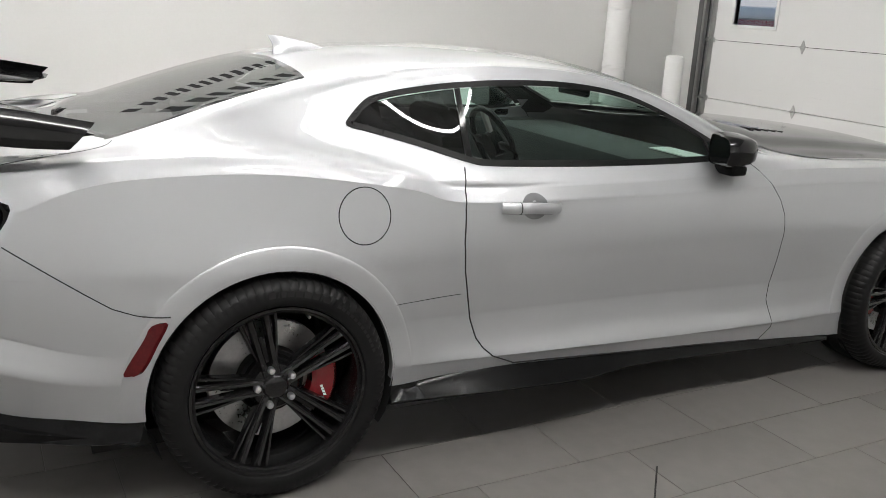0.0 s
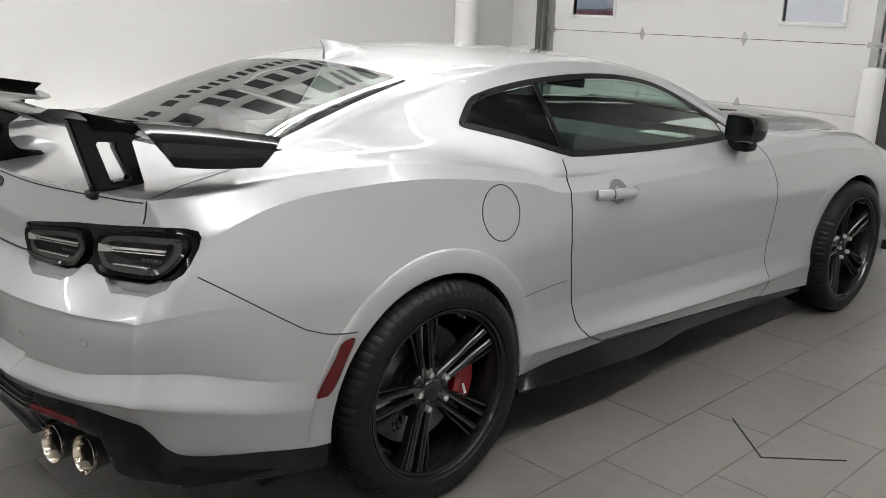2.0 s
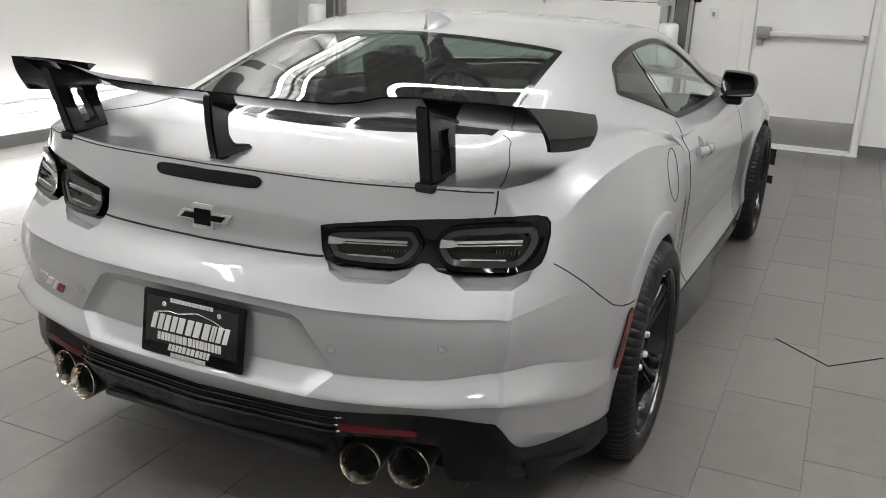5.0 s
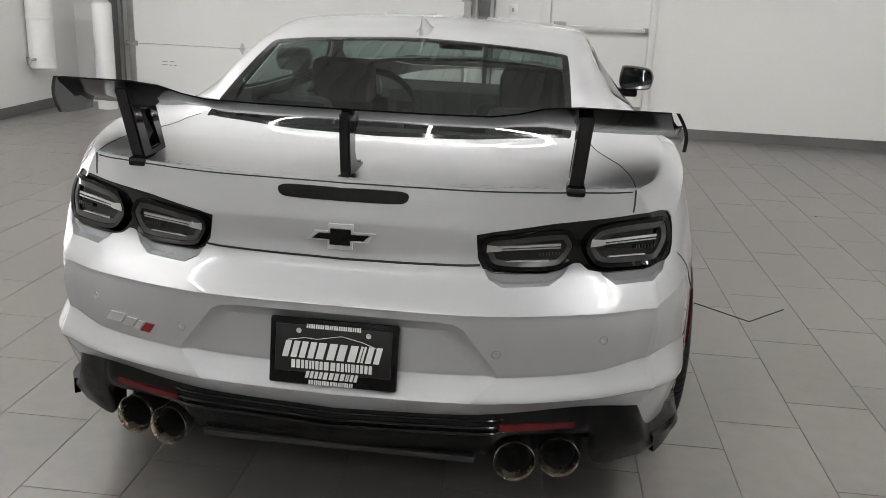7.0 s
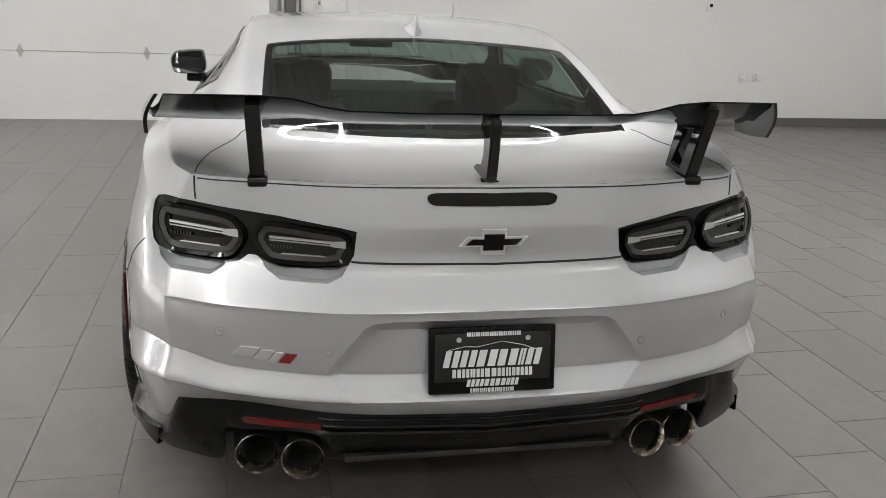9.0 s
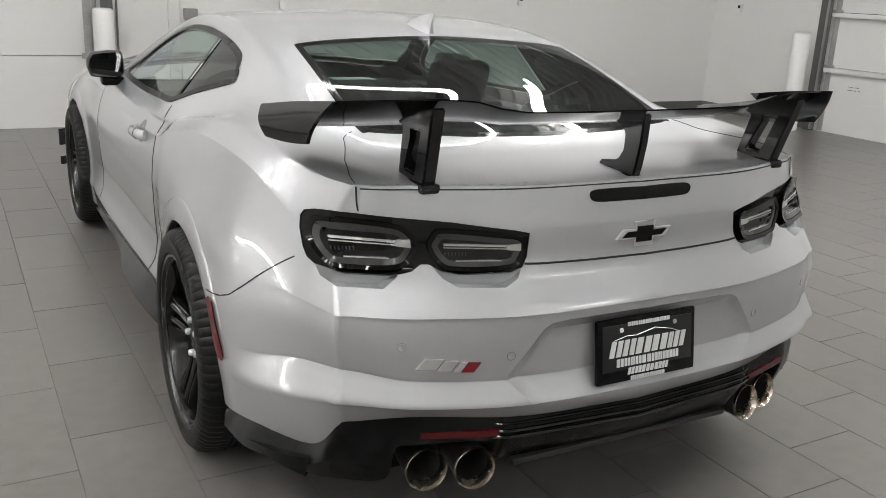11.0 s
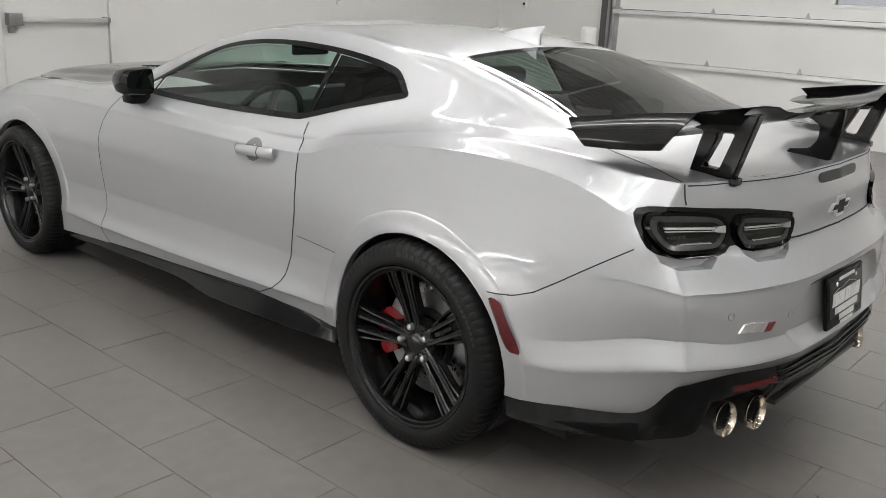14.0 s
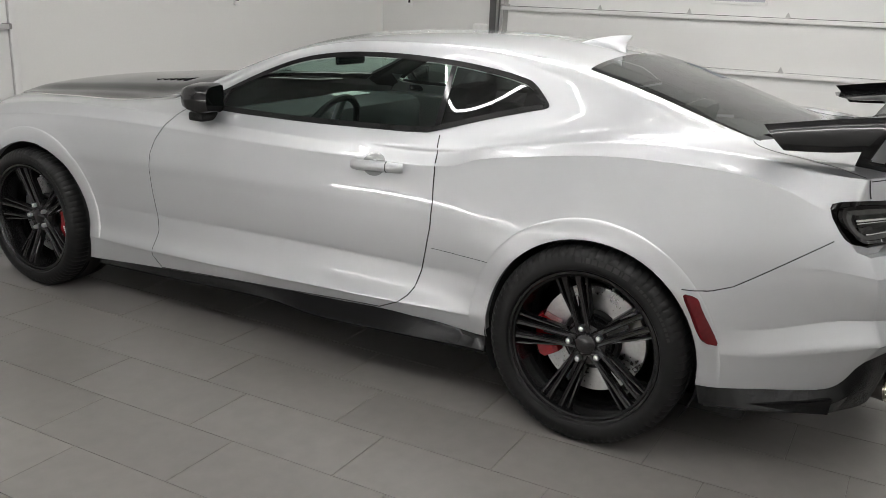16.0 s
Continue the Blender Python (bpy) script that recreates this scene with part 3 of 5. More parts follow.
RAIL = [(-.75, .50, .975), (-.60, .52, .985), (-.505, .52, .991), (-.46, .52, 1.000), (-.42, .52, 1.013), (-.2, .535, 1.085), (.05, .54, 1.160), (.3, .545, 1.217), (.6, .545, 1.255), (.9, .54, 1.265), (1.2, .54, 1.25), (1.5, .58, 1.19), (1.75, .65, 1.09), (1.95, .71, .99), (2.1, .68, .955), (2.4, .60, .945), (2.8, .58, .92), (3.2, .56, .88), (3.5, .48, .79)]
CROWN = [(-.75, 0, .978), (-.60, 0, .989), (-.505, 0, 1.000), (-.46, 0, 1.016), (-.42, 0, 1.035), (-.2, 0, 1.115), (.05, 0, 1.19), (.3, 0, 1.25), (.6, 0, 1.285), (.9, 0, 1.295), (1.2, 0, 1.285), (1.5, 0, 1.25), (1.75, 0, 1.17), (1.95, 0, 1.085), (2.1, 0, 1.015), (2.4, 0, .985), (2.8, 0, .955), (3.2, 0, .905), (3.5, 0, .82)]
ARCHES = ((0.0, .335, .372), (2.811, .331, .372))
PER = 16


def at_station(line, y):
    """The point of an over-the-top line at a station along the car."""
    p = [line[0]] + line + [line[-1]]
    for i in range(1, len(line)):
        if y <= line[i][0] or i == len(line) - 1:
            a, b, c, d = (Vector(q) for q in p[i - 1 : i + 3])
            t = (y - b.x) / (c.x - b.x)
            t = min(max(t, 0.0), 1.0)
            m0 = (c - a) / max(c.x - a.x, 1e-6) * (c.x - b.x)
            m1 = (d - b) / max(d.x - b.x, 1e-6) * (c.x - b.x)
            q = b * (2 * t**3 - 3 * t * t + 1) + m0 * (t**3 - 2 * t * t + t) + c * (3 * t * t - 2 * t**3) + m1 * (t**3 - t * t)
            return q.y, q.z


def flare(p):
    """The raised lip round each wheel opening."""
    for cy, cz, r in ARCHES:
        d = math.hypot(p.y - cy, p.z - cz)
        if p.x > 0.7 and d < 0.5:
            k = min(max((0.47 - d) / 0.06, 0.0), 1.0)
            p.x += 0.005 * k * k * (3 - 2 * k)
    return p


def skin():
    """The right half of the car's outside as one dense sheet; quads in (round the car, up and over) order."""
    a, b, c, d, e, f, g, h = ([Vector(p) for p in line] for line in (LINE_A, LINE_B, LINE_C, LINE_D, LINE_E, LINE_F, LINE_G, LINE_H))

    def between(one, two, k):
        return [p.lerp(q, k) for p, q in zip(one, two)]

    def tight(line):
        """Draws the line closer round the rear corner."""
        return line[:3] + [line[2].lerp(line[3], .8), line[3], line[3].lerp(line[4], .2)] + line[4:]

    # along the doors the sill sweeps up in a hollow; round the tail it is a plain slope
    hollow = [p.lerp(q, .5) for p, q in zip(b, c)]
    for n in range(8, len(b)):
        rise = .52 * (d[n].z - b[n].z)
        hollow[n] = Vector((c[n].x + (b[n].x - c[n].x) * .30, b[n].y, b[n].z + rise * .42))
        c[n] = Vector((c[n].x + (d[n].x - c[n].x) * .10, c[n].y, b[n].z + rise))
    fold = [p.lerp(q, .85 if n < 5 else .5) for n, (p, q) in enumerate(zip(d, e))]
    lows = [crom(tight(line), PER) for line in (a, between(a, b, .8), b, hollow, c, [p.lerp(q, .14 if n < 8 else .24) for n, (p, q) in enumerate(zip(c, d))], d, fold, e, f, between(f, g, .8), g, between(g, h, .3), between(g, h, .8), h)]
    count = len(lows[0])
    bm = bmesh.new()
    grid = []
    for j in range(count):
        column = crom([line[j] for line in lows], 4)
        grid.append([bm.verts.new(flare(p)) for p in column])
    for a, b in zip(grid, grid[1:]):
        for k in range(len(a) - 1):
            bm.faces.new((a[k], b[k], b[k + 1], a[k + 1]))
    # over the top: the first row is the deck's lip itself, the others run from shoulder to crown
    first, last = 40, 17 * PER
    lip = [lows[-1][j] for j in range(first, -1, -1)]
    y0 = lip[0].y
    top = [[grid[j][-1] for j in range(first, -1, -1)]]
    for j in range(first + 1, last + 1):
        h = lows[-1][j]
        y = max(h.y, -0.75)
        half = [Vector((h.x, 0, h.z))]
        for line in (BELT, HEAD, RAIL):
            x, z = at_station(line, y)
            half.append(Vector((x, 0, z)))
        x, z = at_station(CROWN, y)
        half.append(Vector((half[-1].x * 0.55, 0, z - (z - half[-1].z) * 0.28)))
        half.append(Vector((0, 0, z)))
        sec = crom(half + [Vector((-p.x, 0, p.z)) for p in half[-2:-4:-1]], 8)[:41]
        w = min(max((-0.25 - h.y) / (-0.25 - y0), 0.0), 1.0) ** 1.3
        front = 0.16 * min(max((h.y - 2.9) / 0.6, 0.0), 1.0) ** 1.5
        row = []
        for n, p in enumerate(sec):
            want = p.x / h.x * lip[0].x
            q = min(lip, key=lambda c: abs(c.x - want))
            y = h.y + w * (q.y - y0) + front * (1 - (p.x / h.x) ** 2)
            z = p.z + (q.z - p.z) * w**8
            row.append(grid[j][-1] if n == 0 else bm.verts.new((max(p.x, 0.0), y, z)))
        top.append(row)
    for a, b in zip(top, top[1:]):
        for k in range(len(a) - 1):
            bm.faces.new((a[k], b[k], b[k + 1], a[k + 1]))
    # fair the shoulder, pillars and roof as one sheet, from the line under the shoulder up to the crown
    base = 34
    sheet = [grid[first + n][base:] + row[1:] for n, row in enumerate(top) if n]
    P = np.array([[v.co[:] for v in row] for row in sheet])

    def ease(v):
        v = np.clip(v, 0.0, 1.0)
        return v * v * (3 - 2 * v)

    y = P[:, :, 1]
    hold = ease((y + .70) / .22) * ease((1.05 - y) / .35) * ease(np.arange(P.shape[1]) / 6)[None, :]
    hold[0] = hold[-1] = 0
    hold[:, 0] = 0
    # the shoulder's crease is faired along the car only
    across = (.25 * (1 - .90 * np.exp(-(((np.arange(P.shape[1]) - 10) / 2.2) ** 2))))[:, None]
    along = .5 - across
    for step in range(800):
        Q = np.concatenate([P, P[:, -2:-1] * np.array((-1, 1, 1))], axis=1)
        mean = P.copy()
        mean[1:-1, 1:] = along[1:] * (Q[:-2, 1:-1] + Q[2:, 1:-1]) + across[1:] * (Q[1:-1, :-2] + Q[1:-1, 2:])
        P += (mean - P) * hold[:, :, None] * (.6 if step % 2 == 0 else -.62)
    P[:, -1, 0] = 0
    for row, line in zip(sheet, P):
        for v, co in zip(row, line):
            v.co = co
    return bm


AXIS = {"side": (1, 2, 0), "rear": (0, 2, 1), "top": (0, 1, 2)}


def inside(poly, u, v):
    hit = False
    for (a, b), (c, d) in zip(poly, poly[1:] + poly[:1]):
        if (b > v) != (d > v) and u < (c - a) * (v - b) / (d - b) + a:
            hit = not hit
    return hit


def cut(bm, poly, view, keep):
    """Cuts the sheet along a closed outline seen from the side, the rear or the top; returns the faces inside it."""
    i, j, k = AXIS[view]
    u0, u1 = min(p[0] for p in poly) - 0.01, max(p[0] for p in poly) + 0.01
    v0, v1 = min(p[1] for p in poly) - 0.01, max(p[1] for p in poly) + 0.01

    def near(fs):
        for f in fs:
            c = f.calc_center_median()
            if u0 - 0.04 < c[i] < u1 + 0.04 and v0 - 0.04 < c[j] < v1 + 0.04 and keep(c):
                yield f

    pool = set(near(bm.faces))
    for (a, b), (c, d) in zip(poly, poly[1:] + poly[:1]):
        if math.hypot(c - a, d - b) < 1e-6:
            continue
        lo_u, hi_u, lo_v, hi_v = min(a, c) - 1e-4, max(a, c) + 1e-4, min(b, d) - 1e-4, max(b, d) + 1e-4
        some = []
        for f in pool:
            us = [v.co[i] for v in f.verts]
            vs = [v.co[j] for v in f.verts]
            if max(us) > lo_u and min(us) < hi_u and max(vs) > lo_v and min(vs) < hi_v:
                some.append(f)
        if not some:
            continue
        co, no = [0, 0, 0], [0, 0, 0]
        co[i], co[j] = a, b
        no[i], no[j] = -(d - b), c - a
        geom = some + list({e for f in some for e in f.edges}) + list({v for f in some for v in f.verts})
        res = bmesh.ops.bisect_plane(bm, geom=geom, dist=1e-6, plane_co=co, plane_no=no)
        pool = {f for f in pool if f.is_valid} | {g for g in res["geom"] if isinstance(g, bmesh.types.BMFace)}
    out = []
    for f in pool:
        if f.is_valid:
            c = f.calc_center_median()
            if keep(c) and inside(poly, c[i], c[j]):
                out.append(f)
    return out


def take(bm, faces):
    """Moves faces into a sheet of their own."""
    other = bmesh.new()
    seen = {}
    for f in faces:
        vs = []
        for v in f.verts:
            if v not in seen:
                seen[v] = other.verts.new(v.co)
            vs.append(seen[v])
        other.faces.new(vs)
    bmesh.ops.delete(bm, geom=faces, context="FACES")
    return other


def mirrored(bm, join=True):
    """The sheet and its mirror image in one, or the image alone."""
    out = bm.copy() if join else bmesh.new()
    seen = {}
    for f in list(bm.faces):
        vs = []
        for v in f.verts:
            if v not in seen:
                seen[v] = out.verts.new((-v.co.x, v.co.y, v.co.z))
            vs.append(seen[v])
        out.faces.new(reversed(vs))
    if join:
        bmesh.ops.remove_doubles(out, verts=[v for v in out.verts if abs(v.co.x) < 0.002], dist=0.003)
    return out


def ring(cy, cz, r, n=64):
    return [(cy + r * math.cos(2 * math.pi * k / n), cz + r * math.sin(2 * math.pi * k / n)) for k in range(n)]


def rounded(points, per=5):
    """A closed outline through points, smoothed."""
    p = [Vector(q) for q in points]
    p = [p[-1]] + p + p[:2]
    out = []
    for i in range(1, len(p) - 2):
        for k in range(per):
            t = k / per
            a, b, c, d = p[i - 1 : i + 3]
            q = 0.5 * ((2 * b) + (c - a) * t + (2 * a - 5 * b + 4 * c - d) * t * t + (3 * b - a - 3 * c + d) * t**3)
            out.append((q.x, q.y))
    return out


car = tagged(new("car"), "silver two-door sports coupe with black wheels and tall rear wing", "car")
car.location.x = 0.007
body = skin()
bmesh.ops.recalc_face_normals(body, faces=body.faces)
if sum(f.normal.x for f in body.faces) < 0:
    bmesh.ops.reverse_faces(body, faces=body.faces)
SURFACE = BVHTree.FromBMesh(body)


def onto(view, u, v, proud=0.0):
    """The place on the right half of the skin behind (u, v), seen from the side, the rear or the top."""
    start, way = {"side": (Vector((3, u, v)), Vector((-1, 0, 0))), "rear": (Vector((u, -3, v)), Vector((0, 1, 0))), "top": (Vector((u, v, 3)), Vector((0, 0, -1)))}[view]
    place, normal, _, _ = SURFACE.ray_cast(start, way)
    if place is None:
        return None, None
    if normal.dot(way) > 0:
        normal = -normal
    return place + normal * proud, normal


def dense(points, step=0.012):
    out = []
    for (a, b), (c, d) in zip(points, points[1:]):
        n = max(1, int(math.hypot(c - a, d - b) / step))
        out += [(a + (c - a) * k / n, b + (d - b) * k / n) for k in range(n)]
    return out + [points[-1]]


def seam(view, points, both=True, radius=0.0024, closed=False, name="gap_or_shade", proud=0.0):
    """A dark line laid into the skin: a shut line, or an edge's shade."""
    pts = dense(points + ([points[0]] if closed else []))
    path = [q for q in (onto(view, u, v, proud)[0] for u, v in pts) if q is not None]
    if closed:
        path = path[:-1]
    for s in (1, -1) if both else (1,):
        bm = bmesh.new()
        sweep(bm, [Vector((p.x * s, p.y, p.z)) for p in path], radius, 5, closed)
        part(name, bm, GAP_BLACK, car)


def pair(name, sheet, material, label="", parent=None):
    """The sheet and its mirror image as two parts, right then left."""
    image = mirrored(sheet, False)
    return part(name, sheet, material, parent or car, label), part(name, image, material, parent or car, label)


def inset(poly, d):
    """A closed outline moved inwards by d."""
    area = sum(a * q - c * b for (a, b), (c, q) in zip(poly, poly[1:] + poly[:1]))
    s = 1 if area > 0 else -1
    out = []
    for i, (u, v) in enumerate(poly):
        (a, b), (c, q) = poly[i - 2], poly[(i + 2) % len(poly)]
        t = Vector((c - a, q - b)).normalized()
        out.append((u - t.y * d * s, v + t.x * d * s))
    return out


def offset(sheet, d):
    """Moves a sheet along its normals; positive outwards."""
    bmesh.ops.recalc_face_normals(sheet, faces=sheet.faces)
    sheet.normal_update()
    c = sum((f.calc_center_median() for f in sheet.faces), Vector()) / max(len(sheet.faces), 1)
    away = sum(f.normal.dot(c - Vector((0, 1.3, 0.6))) for f in sheet.faces)
    s = 1 if away > 0 else -1
    moves = [(v, v.normal.copy()) for v in sheet.verts]
    for v, n in moves:
        v.co += n * d * s
    return sheet


def rim_wall(sheet, d):
    """Gives a sheet a turned-in border d deep, so that it reads as a solid piece."""
    edges = [e for e in sheet.edges if e.is_boundary]
    r = bmesh.ops.extrude_edge_only(sheet, edges=edges)
    sheet.normal_update()
    c = sum((v.co for v in sheet.verts), Vector()) / len(sheet.verts)
    for v in (g for g in r["geom"] if isinstance(g, bmesh.types.BMVert)):
        way = Vector((0, 1.3, 0.6)) - v.co
        way.z *= 0.3
        v.co += way.normalized() * d
    return sheet


# ---- openings and panels cut from the skin ----
for cy, cz, r in ARCHES:
    take(body, cut(body, ring(cy, cz, r), "side", lambda c: c.x > 0.6)).free()
DLO = rounded([(.283, 1.083), (.297, 1.102), (.36, 1.152), (.415, 1.170), (.52, 1.188), (.70, 1.207), (.95, 1.216), (1.2, 1.205), (1.42, 1.166), (1.62, 1.085), (1.80, .985), (1.82, .955), (1.65, .944), (1.3, .944), (1.0, .950), (.74, .960), (.66, .972), (.5, 1.02), (.35, 1.060), (.298, 1.073)])
window = take(body, cut(body, DLO, "side", lambda c: c.x > 0.4 and c.z > 0.9))
BACK = rounded([(.0, -.506), (.24, -.487), (.39, -.446), (.505, -.405), (.535, -.36), (.525, 0.0), (.515, .185), (.508, .200), (.49, .208), (.3, .222), (0, .230), (-.1, .230), (-.1, -.506)], 6)
backlight = take(body, cut(body, BACK, "top", lambda c: c.z > 0.9))
SHIELD = [(-.1, 1.30), (.3, 1.29), (.49, 1.26), (.53, 1.40), (.655, 1.80), (.665, 1.95), (.5, 2.03), (.25, 2.06), (-.1, 2.07)]
shield = take(body, cut(body, SHIELD, "top", lambda c: c.z > 0.9))
COWL = [(-.1, 2.05), (.25, 2.05), (.5, 2.02), (.68, 1.95), (.72, 2.02), (.5, 2.12), (.25, 2.16), (-.1, 2.17)]
cowl = take(body, cut(body, COWL, "top", lambda c: c.z > 0.9))
HOOD_INSERT = rounded([(-.1, 2.18), (.25, 2.17), (.52, 2.125), (.66, 2.14), (.715, 2.26), (.72, 2.5), (.69, 2.9), (.62, 3.2), (.42, 3.45), (-.1, 3.52)], 4)
insert = take(body, cut(body, HOOD_INSERT, "top", lambda c: c.z > 0.8))
LAMP = [(.322, .866), (.36, .874), (.50, .893), (.65, .904), (.735, .909), (.768, .907), (.786, .901), (.795, .888), (.800, .862), (.801, .825), (.797, .804), (.784, .790), (.73, .776), (.63, .774), (.59, .782), (.57, .797), (.552, .797), (.53, .784), (.49, .776), (.37, .777), (.342, .786), (.328, .81)]
lamp = take(body, cut(body, LAMP, "rear", lambda c: c.y < -0.45))
# the two hollows under each rear lamp, where the lamp's face runs on down into the shelf
hollows = []
for outline in ([(.786, .80), (.778, .768), (.752, .750), (.660, .748), (.628, .768), (.600, .80)], [(.552, .80), (.528, .768), (.498, .750), (.390, .747), (.356, .764), (.336, .80)]):
    sheet = take(body, cut(body, outline, "rear", lambda c: c.y < -0.5 and c.z > .70))
    was = {v: v.co.copy() for v in sheet.verts}
    edges = [e for e in sheet.edges if e.is_boundary]
    for v in was:
        v.co.y = max(v.co.y, onto("rear", v.co.x, .790)[0].y + .003 + (.790 - v.co.z) * .12)
    rim = {}
    for e in edges:
        for v in e.verts:
            if v not in rim:
                rim[v] = sheet.verts.new(was[v])
    for e in edges:
        p, q = e.verts
        sheet.faces.new((p, q, rim[q], rim[p]))
    hollows.append(sheet)
BRAKE = rounded([(0, .957), (.10, .957), (.145, .955), (.158, .945), (.146, .929), (.10, .926), (0, .926), (-.1, .926), (-.1, .957)], 4)
brake = take(body, cut(body, [(x, z) for x, z in BRAKE if x > -.06] , "rear", lambda c: c.y < -0.6))
RECESS = [(-.1, .668), (.24, .666), (.285, .662), (.308, .650), (.39, .545), (.392, .528), (.335, .472), (.31, .462), (-.1, .456)]
recess = take(body, cut(body, RECESS, "rear", lambda c: c.y < -0.6))
MARKER = rounded([(-.318, .585), (-.350, .585), (-.372, .545), (-.424, .455), (-.405, .447), (-.390, .450), (-.372, .475), (-.345, .53)], 3)
marker = take(body, cut(body, MARKER, "side", lambda c: c.x > 0.6))
FUEL = ring(.270, .842, .083, 40)
fuel = take(body, cut(body, FUEL, "side", lambda c: c.x > 0.6))
DOOR = [(.64, 1.01), (.638, .96), (.616, .845), (.611, .736), (.620, .64), (.637, .555), (.655, .47), (.679, .404), (.705, .368), (.74, .338), (.826, .299), (.88, .2), (1.97, .15), (1.99, .235), (2.032, .285), (2.022, .33), (1.998, .40), (2.005, .47), (2.020, .56), (2.032, .66), (2.028, .74), (2.005, .80), (1.96, .865), (1.90, .92), (1.865, .945), (1.83, .96), (1.83, 1.01)]
door = take(body, cut(body, DOOR, "side", lambda c: c.x > 0.6))
BUMPER = [(-1.2, .15), (-.2, .15), (-.2, .596), (-.32, .602), (-.389, .614), (-.445, .635), (-.576, .722), (-.69, .80), (-.70, .793), (-1.2, .788)]
bumper = take(body, cut(body, BUMPER, "side", lambda c: c.y < -0.2))
LID = [(-.1, .78), (.34, .78), (.34, .87), (.693, .925), (.693, .99), (-.1, .99)]
lid_face = take(body, cut(body, LID, "rear", lambda c: c.y < -0.5))
DECK = [(-.1, -1.0), (.693, -1.0), (.69, -.72), (.66, -.60), (.60, -.47), (.56, -.415), (.515, -.402), (.39, -.450), (.24, -.491), (-.1, -.510)]
deck = take(body, cut(body, DECK, "top", lambda c: c.z > 0.93))

lining_src = body.copy()
low = [f for f in lining_src.faces if f.calc_center_median().z < 0.93 or f.calc_center_median().y > 2.0 or f.calc_center_median().y < -.4]
bmesh.ops.delete(lining_src, geom=low, context="FACES")
part("headliner", offset(mirrored(lining_src), -0.014), LINER, car, "dark grey cabin lining")
part("body_shell", mirrored(body), SILVER, car, "silver metallic body panels")
part("rear_bumper", mirrored(bumper), SILVER, car, "silver bumper cover with a crease")
lid_mesh = mirrored(lid_face)
both = mirrored(deck)
tmp = bpy.data.meshes.new("tmp")
both.to_mesh(tmp)
lid_mesh.from_mesh(tmp)
bpy.data.meshes.remove(tmp)
bmesh.ops.remove_doubles(lid_mesh, verts=lid_mesh.verts, dist=0.0008)
boot_lid = part("boot_lid", lid_mesh, SILVER, car, "silver boot lid with a sharp lip")
for sheet in hollows:
    bmesh.ops.recalc_face_normals(sheet, faces=sheet.faces)
    pair("lamp_hollow", sheet, SILVER)
doors = pair("door", door, SILVER, "silver door with a creased lower edge")
part("quarter_panel", mirrored(fuel, False), SILVER, car)
part("fuel_flap", fuel, SILVER, car)
for cy, cz, r in ARCHES:
    for s in (1, -1):
        # the arch lip: a turned strip that follows the skin round the wheel opening
        bm = bmesh.new()
        rows = []
        for k in range(121):
            t = radians(-14 + 208 * k / 120)
            row = []
            for rr, out in ((.446, -.004), (.440, .0003), (.434, .0014), (.424, .0020), (.390, .0022), (.377, .001), (.372, -.004), (.373, -.03)):
                y, z = cy + rr * math.cos(t), cz + rr * math.sin(t)
                p, _ = onto("side", cy + max(rr, .376) * math.cos(t), cz + max(rr, .376) * math.sin(t))
                if p is None or z < .300:
                    row = None
                    break
                row.append((s * (p.x + out), y, z))
            if row:
                rows.append([bm.verts.new(q) for q in row])
        for a, b in zip(rows, rows[1:]):
            for k in range(len(a) - 1):
                bm.faces.new((a[k], b[k], b[k + 1], a[k + 1]))
        bmesh.ops.recalc_face_normals(bm, faces=bm.faces)
        part("arch_lip", bm, SILVER, car, "silver wheel arch lip")
pair("side_marker", rim_wall(offset(marker, 0.010), 0.02), RED_LENS, "dark red side reflector")
part("brake_light", rim_wall(offset(mirrored(brake), 0.003), 0.01), LENS_BLACK, car, "smoked high brake light bar")
part("cowl_panel", offset(mirrored(cowl), -0.01), SATIN_BLACK, car, "black cowl under the windscreen")
def to_segment(u, v, a, b, c, d):
    """The distance from (u, v) to a stretch of outline."""
    k = min(max(((u - a) * (c - a) + (v - b) * (d - b)) / ((c - a) ** 2 + (d - b) ** 2), 0.0), 1.0)
    return math.hypot(u - a - k * (c - a), v - b - k * (d - b))


# plate pocket, sunk into the bumper and tilted
for v in recess.verts:
    edge = min(to_segment(v.co.x, v.co.z, *p, *q) for p, q in zip(RECESS, RECESS[1:]))
    k = min(edge / 0.022, 1.0)
    v.co.y += (0.006 + 0.022 * (v.co.z - .456) / .21) * k
part("plate_pocket", mirrored(recess), SILVER, car, "sunken silver plate pocket")
# side glass: trim ring, pillar strip, door glass and quarter glass
inner = inset(DLO, 0.018)
glass_faces = take(window, cut(window, inner, "side", lambda c: True))
pair("window_trim", offset(window, 0.003), TRIM_BLACK, "black window surround")
PILLAR = [(.642, .92), (.664, .92), (.712, 1.25), (.690, 1.25)]
strip = take(glass_faces, cut(glass_faces, PILLAR, "side", lambda c: True))
pair("pillar_strip", offset(strip, 0.002), GLOSS_BLACK)
quarter = take(glass_faces, [f for f in glass_faces.faces if f.calc_center_median().y < .66 + (f.calc_center_median().z - .95) * .15])
pair("quarter_window", offset(quarter, -0.003), DARK_GLASS, "dark tinted quarter glass")
FRONT_POST = [(1.69, .90), (1.705, .90), (1.73, 1.06), (1.715, 1.06)]
post = take(glass_faces, cut(glass_faces, FRONT_POST, "side", lambda c: True))
pair("mirror_post", offset(post, 0.002), TRIM_BLACK)
pair("door_window", offset(glass_faces, -0.004), GLASS, "green-tinted door glass")
